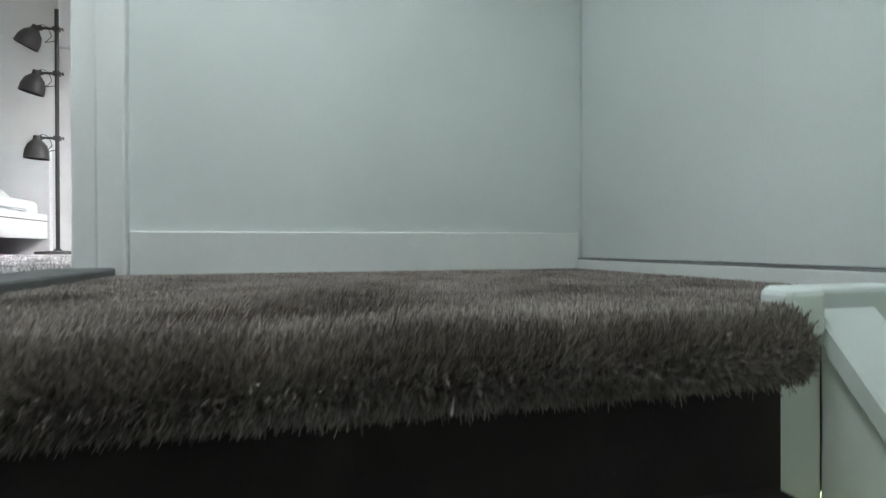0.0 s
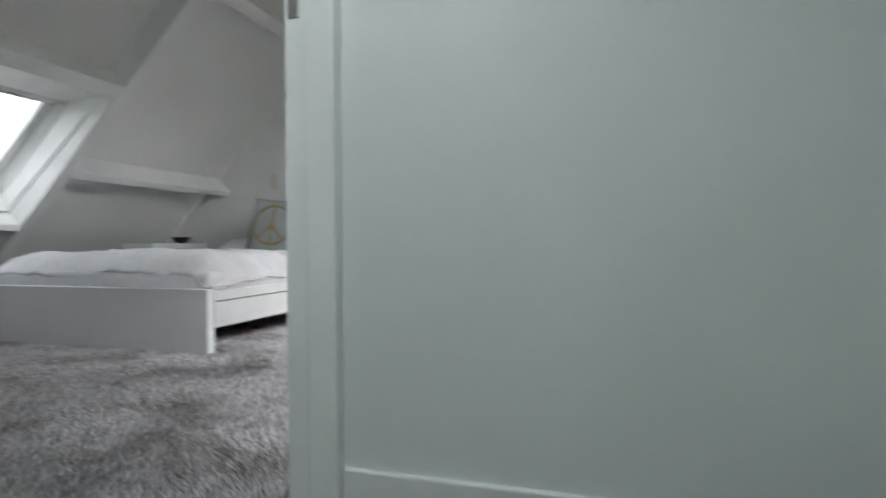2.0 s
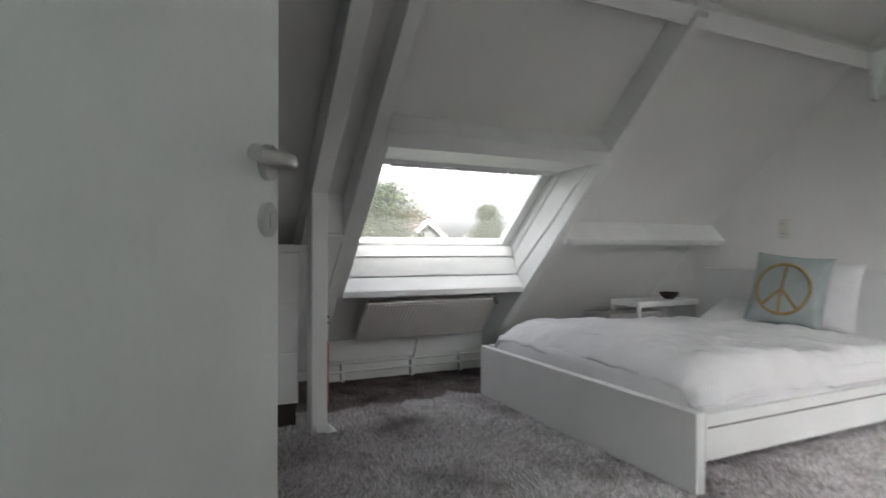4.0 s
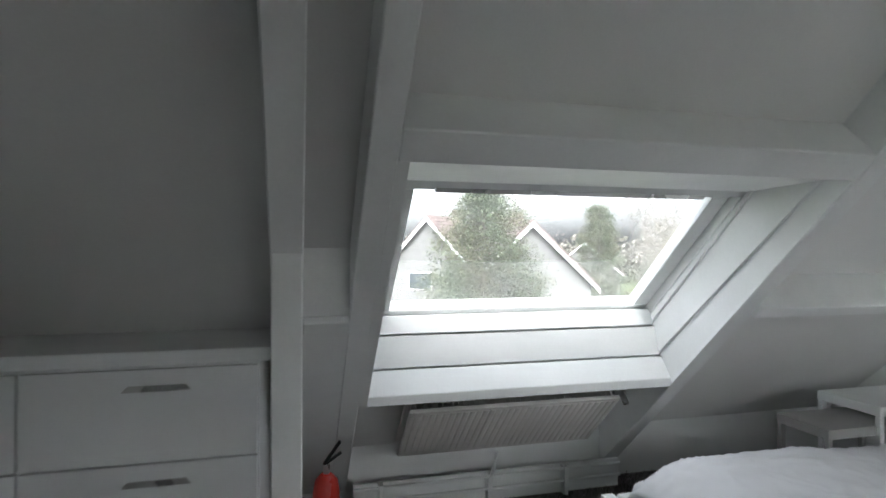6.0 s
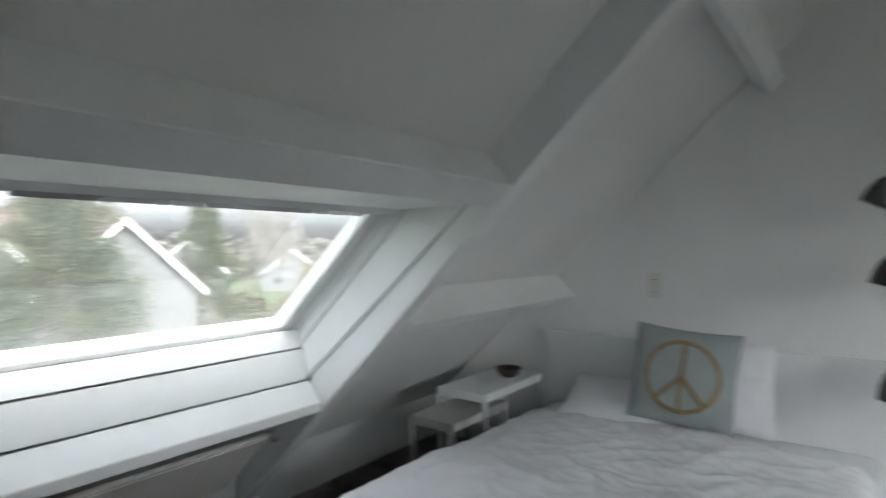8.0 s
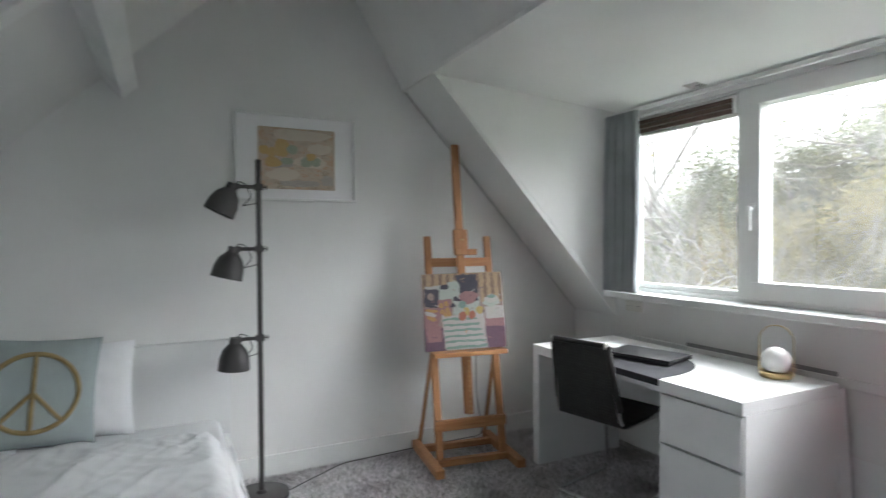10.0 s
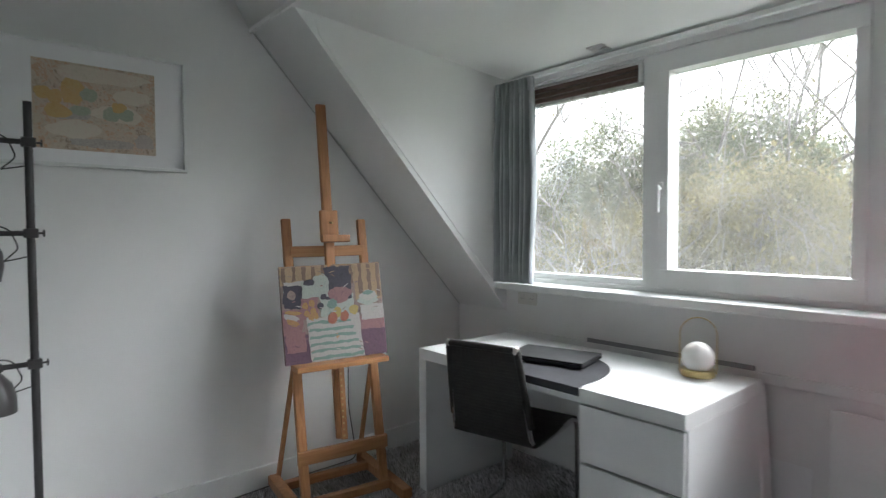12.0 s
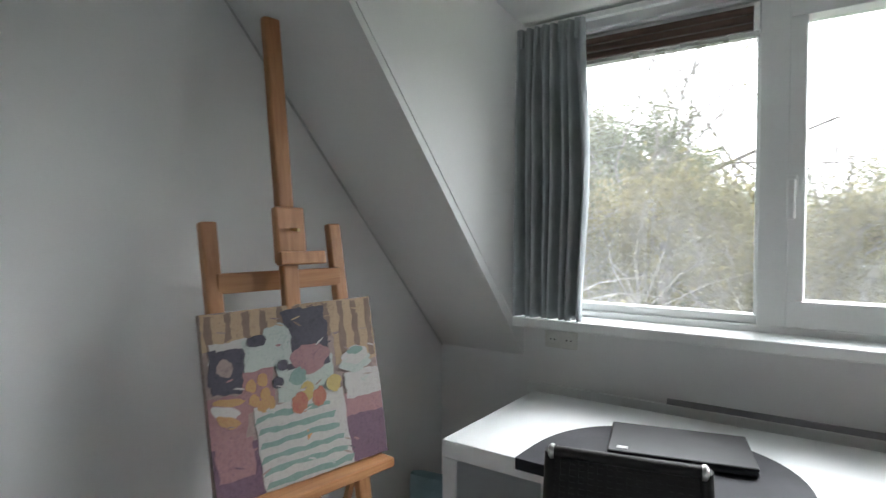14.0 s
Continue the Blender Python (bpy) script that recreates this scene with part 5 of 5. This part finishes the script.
TILES = mat("weathered_roof_tiles", (0.16, 0.12, 0.11), 0.8, 0.15, 1.5, 12, 0.5, dist=0.02)
FASCIA = mat("white_fascia", (0.75, 0.75, 0.74), 0.5)
DARK_PANE = mat("dark_house_pane", (0.05, 0.06, 0.07), 0.1)
BARK = mat("grey_brown_bark", (0.27, 0.24, 0.21), 0.95, 0.2, 4, 40, 0.6, dist=0.01)
PALE_BARK = mat("pale_grey_twigs", (0.30, 0.275, 0.25), 0.95, 0.15, 4, 40, 0.4, dist=0.01)
NEEDLES = leaf_mat("dark_conifer_needles", (0.13, 0.16, 0.10), (0.21, 0.20, 0.13))
LEAF_GREEN = leaf_mat("fading_green_leaves", (0.15, 0.17, 0.09), (0.25, 0.22, 0.13))
LEAF_YELLOW = leaf_mat("yellow_autumn_leaves", (0.30, 0.255, 0.12), (0.17, 0.165, 0.09))
HAZE_WOOD = mat("bare_far_woods", (0.20, 0.18, 0.16), 0.95, 0.3, 0.2, 3, 0, color2=(0.13, 0.14, 0.10), island=True)

struct("ground", box(-400, 400, -400, 400, GROUND - 0.2, GROUND), GRASS, "lawns and gardens round the houses", "ground")


def leaf_mesh(name, centres, size, per, spread, material, parent=None, seedv=1, droop=0.0):
    rng = np.random.default_rng(seedv)
    c = np.repeat(np.asarray(centres), per, axis=0)
    n = len(c)
    c = c + rng.normal(0, 1, (n, 3)) * np.asarray(spread)
    a, b = rng.normal(0, 1, (n, 3)), rng.normal(0, 1, (n, 3))
    a /= np.linalg.norm(a, axis=1, keepdims=True)
    a[:, 2] -= droop
    b -= a * np.sum(a * b, 1, keepdims=True)
    b /= np.linalg.norm(b, axis=1, keepdims=True)
    s = size * rng.uniform(0.6, 1.3, (n, 1))
    v = np.stack([c - a * s, c + b * s * 0.5, c + a * s, c - b * s * 0.5], 1).reshape(-1, 3)
    me = bpy.data.meshes.new(name)
    me.from_pydata(v.tolist(), [], np.arange(4 * n).reshape(-1, 4).tolist())
    me.materials.append(material)
    ob = new(name, me)
    ob.parent = parent
    return ob


def twig_mesh(name, tips, per, length, width, material, parent, seedv):
    """Thin twigs that spray upwards and outwards from the ends of the limbs."""
    rng = np.random.default_rng(seedv + 500)
    c = np.repeat(np.array([tuple(q) for q in tips]), per, axis=0)
    n = len(c)
    a = rng.normal(0, 1, (n, 3)) + np.array((0, 0, 0.5))
    a /= np.linalg.norm(a, axis=1, keepdims=True)
    b = np.cross(a, rng.normal(0, 1, (n, 3)))
    b /= np.linalg.norm(b, axis=1, keepdims=True)
    e = length * rng.uniform(0.5, 1.2, (n, 1))
    mid = c + a * e * 0.5 + b * e * 0.06
    tip = c + a * e + np.array((0, 0, -0.05)) * e
    v = np.stack([c - b * width, c + b * width, mid + b * width * 0.8, mid - b * width * 0.8, tip + b * width * 0.3, tip - b * width * 0.3], 1).reshape(-1, 3)
    k = 6 * np.arange(n)[:, None]
    me = bpy.data.meshes.new(name)
    me.from_pydata(v.tolist(), [], np.concatenate([k + np.array((0, 1, 2, 3)), k + np.array((3, 2, 4, 5))]).tolist())
    me.materials.append(material)
    ob = new(name, me)
    ob.parent = parent
    return ob


def limbs(rng, base, top, r, depth, spread, out, tips, droop=0.0):
    """Forking limbs, as tapered rods, gathered in out; tips collects their ends."""
    mid = (base + top) / 2 + Vector(rng.normal(0, 1, 3)) * (top - base).length * 0.07
    rod(base, mid, r, r * 0.8, 7 if depth > 2 else 5, out)
    rod(mid, top, r * 0.8, r * 0.55, 7 if depth > 2 else 5, out)
    tips.append(top)
    if depth == 0:
        return
    L = (top - base).length
    d = (top - base).normalized()
    for k in range(rng.integers(3, 5) if r > 0.03 else 4):
        at = base.lerp(top, rng.uniform(0.45, 1.0))
        w = (d + Vector(rng.normal(0, 1, 3)) * spread).normalized()
        w.z += 0.25 - droop
        limbs(rng, at, at + w * L * rng.uniform(0.5, 0.8), r * 0.5, depth - 1, spread, out, tips, droop * 1.4)


def tree(x, y, top, radius, material, seedv, leaves=150, label="garden tree with fading autumn leaves", size=0.046, bare=False, droop=0.0, crown_from=0.35):
    t = thing("tree", label, "tree", None, "garden trees")
    rng = np.random.default_rng(seedv)
    base = Vector((x, y, GROUND - 0.1))
    H = top - GROUND
    out, tips = bmesh.new(), []
    depth = 4 if bare else 3
    limbs(rng, base, base + Vector((rng.normal(0, 0.3), rng.normal(0, 0.3), H * 0.55)), 0.022 + 0.0028 * H if bare else 0.12 + 0.01 * H, depth, 0.65 if not bare else 0.45, out, tips, droop)
    part("trunk", out, PALE_BARK if bare else BARK, t, "bare grey limbs" if bare else "")
    pts = []
    while len(pts) < (520 if leaves > 100 else 340):
        p = rng.normal(0, 1, 3)
        p = p / np.linalg.norm(p) * rng.uniform(0.35, 1.0) ** 0.5
        k = 1 + 0.35 * noise.noise((p[0] * 1.7 + seedv, p[1] * 1.7, p[2] * 1.7))
        z = GROUND + H * crown_from + (H * (1 - crown_from)) * (p[2] * k * 0.5 + 0.5)
        pts.append((x + p[0] * radius * k, y + p[1] * radius * k, z))
    if not bare:
        leaf_mesh("crown", pts, size, leaves, (0.22, 0.22, 0.18), material, t, seedv)
    else:
        twig_mesh("twigs", tips, 9, 0.55 + 0.03 * H, 0.0045 + 0.0002 * math.hypot(x, y), PALE_BARK, t, seedv)
        leaf_mesh("crown", [tuple(q) for q in tips], size * 0.4, max(1, leaves // 10), (0.3, 0.3, 0.25), material, t, seedv)
    return t


def weeping(x, y, top, radius, seedv):
    """A low weeping tree: arching bare twigs with yellow leaves on them."""
    t = thing("tree", "low weeping tree with yellow leaves", "tree", None, "garden trees")
    rng = np.random.default_rng(seedv)
    out, lv = bmesh.new(), []
    rod((x, y, GROUND - 0.1), (x, y, top - 0.8), 0.16, 0.10, 8, out)
    for k in range(130):
        a, r = rng.uniform(0, 2 * math.pi), radius * rng.uniform(0.4, 1.1)
        h = top + rng.normal(0, 0.25)
        pts, p0 = [], Vector((x, y, top - rng.uniform(0.6, 1.6)))
        for i in range(9):
            s = i / 8
            z = p0.z + (h - p0.z) * 1.6 * s - (2.0 + 1.2 * r / radius) * s * s
            q = Vector((x + math.cos(a) * r * s + 0.10 * rng.normal(), y + math.sin(a) * r * s + 0.10 * rng.normal(), z))
            pts.append(q)
            if i > 2:
                lv.append(tuple(q))
        tube(pts, 0.0065, 4, out)
    part("trunk", out, PALE_BARK, t)
    leaf_mesh("crown", lv, 0.034, 40, (0.2, 0.2, 0.32), LEAF_YELLOW, t, seedv, 0.6)
    return t


# trees behind the house, seen from the dormer
tree(7.6, -11.6, 1.0, 1.9, LEAF_GREEN, 3)
tree(5.0, -12.0, 3.7, 2.3, LEAF_GREEN, 4)
tree(2.6, -13.5, 4.2, 2.7, LEAF_GREEN, 5)
tree(-0.6, -15.0, 2.6, 2.8, LEAF_GREEN, 6)
tree(-4.0, -14.0, 3.4, 2.8, LEAF_GREEN, 7)
tree(1.4, -11.5, 6.0, 2.0, LEAF_YELLOW, 11, 20, "tall bare tree with thin grey branches", 0.10, True)
tree(-1.8, -12.5, 7.0, 2.0, LEAF_YELLOW, 12, 20, "tall bare tree with thin grey branches", 0.10, True)
tree(-5.0, -11.5, 6.4, 2.0, LEAF_YELLOW, 13, 20, "tall bare tree with thin grey branches", 0.10, True)
weeping(3.6, -9.8, 1.9, 2.4, 21)
weeping(0.6, -9.4, 2.5, 2.6, 22)
weeping(-2.6, -9.8, 2.3, 2.6, 23)
rngh = np.random.default_rng(5)
tagged(leaf_mesh("hedge", [(rngh.uniform(-30, 30), -24 + rngh.normal(0, 1.0), GROUND + rngh.uniform(0, 5.4) ** 1.0) for i in range(1600)], 0.45, 4, (0.5, 0.5, 0.4), LEAF_GREEN, None, 31),
       "far belt of trees behind the gardens", "trees", "", "stuff")


def house(x, y, turn, width, depth, eave, ridge, label, windows=()):
    """Gable end towards local -y; x across it."""
    h = thing("house", label, "house", pose(x, y, 0, 0, 0, turn))
    w = width / 2
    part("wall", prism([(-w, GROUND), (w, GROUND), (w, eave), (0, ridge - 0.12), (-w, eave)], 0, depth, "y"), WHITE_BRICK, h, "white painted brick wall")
    for s in (1, -1):
        n = Vector((ridge - eave, 0, w)).normalized()
        pts = [(0, ridge), (s * (w + 0.35), eave - 0.35 * (ridge - eave) / w), (s * (w + 0.35), eave - 0.35 * (ridge - eave) / w + 0.16), (0, ridge + 0.16)]
        rf = part("roof", prism(pts, -0.35, depth + 0.35, "y"), TILES, h, "weathered brown roof tiles")
        rows = 16
        tb = bmesh.new()
        for k in range(rows):
            t = k / rows
            xx, zz = s * (w + 0.35) * t, (ridge + 0.16) + (eave - 0.35 * (ridge - eave) / w - ridge) * t
            t2 = (k + 1) / rows
            x2, z2 = s * (w + 0.35) * t2, (ridge + 0.16) + (eave - 0.35 * (ridge - eave) / w - ridge) * t2
            prism([(xx, zz), (x2, z2 + 0.05), (x2, z2), (xx, zz - 0.01)], -0.36, depth + 0.36, "y", 0, tb)
        part("tile_course", tb, TILES, rf)
        part("bargeboard", prism([(0, ridge + 0.02), (s * (w + 0.36), pts[1][1]), (s * (w + 0.36), pts[1][1] - 0.24), (0, ridge - 0.26)], -0.40, -0.34, "y"), FASCIA, h, "white bargeboard")
    part("chimney", box(-0.35, 0.35, depth * 0.6, depth * 0.6 + 0.6, ridge - 0.4, ridge + 0.7), TILES, h)
    for a, b, c, d in windows:
        wd = part("window", box(a, b, -0.04, 0.02, c, d), FASCIA, h)
        part("pane", box(a + 0.08, b - 0.08, -0.05, -0.041, c + 0.08, d - 0.08), DARK_PANE, wd)
    return h


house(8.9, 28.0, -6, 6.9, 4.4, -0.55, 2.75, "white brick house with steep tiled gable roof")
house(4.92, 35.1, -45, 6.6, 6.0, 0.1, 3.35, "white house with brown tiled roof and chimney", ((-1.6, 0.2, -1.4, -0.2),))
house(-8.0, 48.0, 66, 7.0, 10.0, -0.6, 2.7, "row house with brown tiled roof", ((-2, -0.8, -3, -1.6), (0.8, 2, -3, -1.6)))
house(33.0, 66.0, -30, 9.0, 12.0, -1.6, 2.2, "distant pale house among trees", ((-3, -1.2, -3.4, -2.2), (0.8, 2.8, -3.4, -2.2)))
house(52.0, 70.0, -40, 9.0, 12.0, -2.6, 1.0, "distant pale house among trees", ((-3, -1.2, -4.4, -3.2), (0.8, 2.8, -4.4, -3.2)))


def conifer(x, y, top, radius, seedv):
    t = thing("conifer", "dense green conifer in a garden", "tree", None, "garden trees")
    rng = np.random.default_rng(seedv)
    tb = rod((x, y, GROUND), (x, y, top - 0.5), 0.22, 0.04, 8)
    pts = []
    for k in range(520):
        f = rng.uniform(0.0, 1.0) ** 1.4
        a = rng.uniform(0, 2 * math.pi)
        r = radius * (0.16 + 0.9 * (1 - f) ** 0.6) * rng.uniform(0.4, 1.12) * (1 + 0.3 * noise.noise((a, f * 6, seedv)))
        z = GROUND + 1.0 + (top - GROUND - 1.0) * f
        pts.append((x + r * math.cos(a), y + r * math.sin(a), z - 0.15 * r))
        if k % 5 == 0:
            rod((x, y, z), pts[-1], 0.03, 0.01, 5, tb)
    part("trunk", tb, BARK, t)
    leaf_mesh("crown", pts, 0.055, 105, (0.26, 0.26, 0.18), NEEDLES, t, seedv)


conifer(3.3, 19.5, 3.5, 2.9, 41)
conifer(20.0, 40.0, 4.8, 2.4, 42)
for k, (gx, gy, gt) in enumerate(((19, 30, -3.2), (24, 34, -2.6), (29, 38, -2.4), (35, 42, -2.2), (25, 52, -1.0), (40, 50, -1.2), (14, 44, -1.6), (46, 58, -0.8), (31, 29, -3.0), (38, 33, -2.6), (0, 24, -3.0), (5.5, 23, -3.4), (13, 26, -2.8), (-2, 21, -2.6), (12, 34, -2.0), (18, 24, -3.4))):
    tree(gx, gy, gt, 2.0, LEAF_YELLOW if k % 2 else LEAF_GREEN, 60 + k, 12, "garden shrub in autumn colour", 0.16, False, 0.0, 0.0)
tree(27.0, 45.0, 2.0, 3.0, LEAF_YELLOW, 43, 10, "bare garden tree far off", 0.16, True)
tree(33.0, 47.0, 1.5, 3.2, LEAF_YELLOW, 44, 10, "bare garden tree far off", 0.16, True)
tree(17.0, 55.0, 2.0, 3.0, LEAF_YELLOW, 45, 10, "bare garden tree far off", 0.16, True)
sh = thing("shrub", "round clipped green garden shrub", "shrub")
rs = np.random.default_rng(8)
leaf_mesh("crown", [(15.0 + q[0] * 1.5, 27.5 + q[1] * 1.5, -2.6 + q[2] * 1.4) for q in [v / np.linalg.norm(v) * rs.uniform(0.7, 1) for v in rs.normal(0, 1, (240, 3))]], 0.13, 24, (0.14, 0.14, 0.12), LEAF_GREEN, sh, 51)
part("trunk", rod((15.0, 27.5, GROUND), (15.0, 27.5, -3.0), 0.10, 0.05, 8), BARK, sh)
tagged(leaf_mesh("woods", [(rngh.uniform(-60, 130), 105 + rngh.normal(0, 5), GROUND + rngh.uniform(0, 1) ** 0.7 * 8.5 * (0.75 + 0.25 * math.sin(i * 0.013))) for i in range(3600)], 0.5, 8, (1.4, 1.4, 1.0), HAZE_WOOD, None, 52),
       "distant hazy woods along the horizon", "woods", "", "stuff")


# ---- carpet pile ----
def pile(name, rects, density, height, width, lean, material, label, seedv, keep=None):
    rng = np.random.default_rng(seedv)
    P = []
    for x0, x1, y0, y1, z in rects:
        n = int((x1 - x0) * (y1 - y0) * density)
        P.append(np.stack([rng.uniform(x0, x1, n), rng.uniform(y0, y1, n), np.full(n, z)], 1))
    p = np.concatenate(P)
    if keep is not None:
        p = p[np.array([keep(q) for q in p])]
    n = len(p)
    a = rng.uniform(0, 2 * np.pi, n)
    sweep = np.array([noise.noise((q[0] * 2.6, q[1] * 2.6, seedv)) for q in p]) * 4.0
    tip = np.stack([np.cos(sweep) * lean + rng.normal(0, lean * 0.7, n), np.sin(sweep) * lean + rng.normal(0, lean * 0.7, n), height * rng.uniform(0.6, 1.15, n)], 1)
    side = np.stack([np.cos(a), np.sin(a), np.zeros(n)], 1) * width / 2
    v = np.stack([p - side, p + side, p + tip + side * 0.5, p + tip - side * 0.5], 1).reshape(-1, 3)
    me = bpy.data.meshes.new(name)
    me.from_pydata(v.tolist(), [], np.arange(4 * n).reshape(-1, 4).tolist())
    me.materials.append(material)
    return tagged(new(name, me), label, "carpet", "", "stuff")


pile("carpet_landing", [(-4.515, -3.493, -2.190, -1.245, -0.024), (-4.43, -3.493, -2.49, -2.190, -0.024)], 120000, 0.0125, 0.0018, 0.005, PILE, "dark brown shaggy carpet on the landing", 1)
# darker pile grows beyond a noisy line near y = 2.0
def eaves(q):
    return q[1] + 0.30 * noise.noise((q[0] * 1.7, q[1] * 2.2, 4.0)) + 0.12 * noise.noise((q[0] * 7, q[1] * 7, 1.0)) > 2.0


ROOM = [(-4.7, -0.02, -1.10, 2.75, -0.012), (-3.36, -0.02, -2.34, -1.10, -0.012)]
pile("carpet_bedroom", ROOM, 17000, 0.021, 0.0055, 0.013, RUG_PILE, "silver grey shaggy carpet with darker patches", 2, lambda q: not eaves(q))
pile("carpet_eaves", ROOM, 16000, 0.020, 0.0055, 0.012, RUG_DARK, "darker shaggy carpet pile under the eaves", 3, eaves)


def nosing_pile():
    """Pile wrapped round the rounded landing edge."""
    rng = np.random.default_rng(9)
    n = 90000
    u, y = rng.uniform(-0.35, 1.12, n), rng.uniform(-2.190, -1.262, n)
    ang = u * math.pi * 0.75
    r = 0.034
    bow = -0.02 * np.clip((-2.1 - y) / 0.15, 0, 1) ** 2
    cx, cz = -4.511 - bow, -0.058
    nx, nz = -np.sin(ang), np.cos(ang)
    p = np.stack([cx + r * nx, y, cz + r * nz], 1)
    d = np.stack([nx, np.zeros(n), nz], 1) * 0.0075 * rng.uniform(0.5, 1.2, (n, 1)) + np.stack([nz, np.zeros(n), np.abs(nx)], 1) * 0.004 + rng.normal(0, 0.004, (n, 3))
    a = rng.uniform(0, 2 * np.pi, n)
    side = np.stack([0.7 * np.cos(a), np.ones(n), 0.7 * np.sin(a)], 1) * 0.0009
    v = np.stack([p - side, p + side, p + d + side * 0.5, p + d - side * 0.5], 1).reshape(-1, 3)
    me = bpy.data.meshes.new("carpet_nosing")
    me.from_pydata(v.tolist(), [], np.arange(4 * n).reshape(-1, 4).tolist())
    me.materials.append(PILE)
    return tagged(new("carpet_nosing", me), "shaggy brown carpet wrapped round the top stair edge", "carpet", "", "stuff")


nosing_pile()
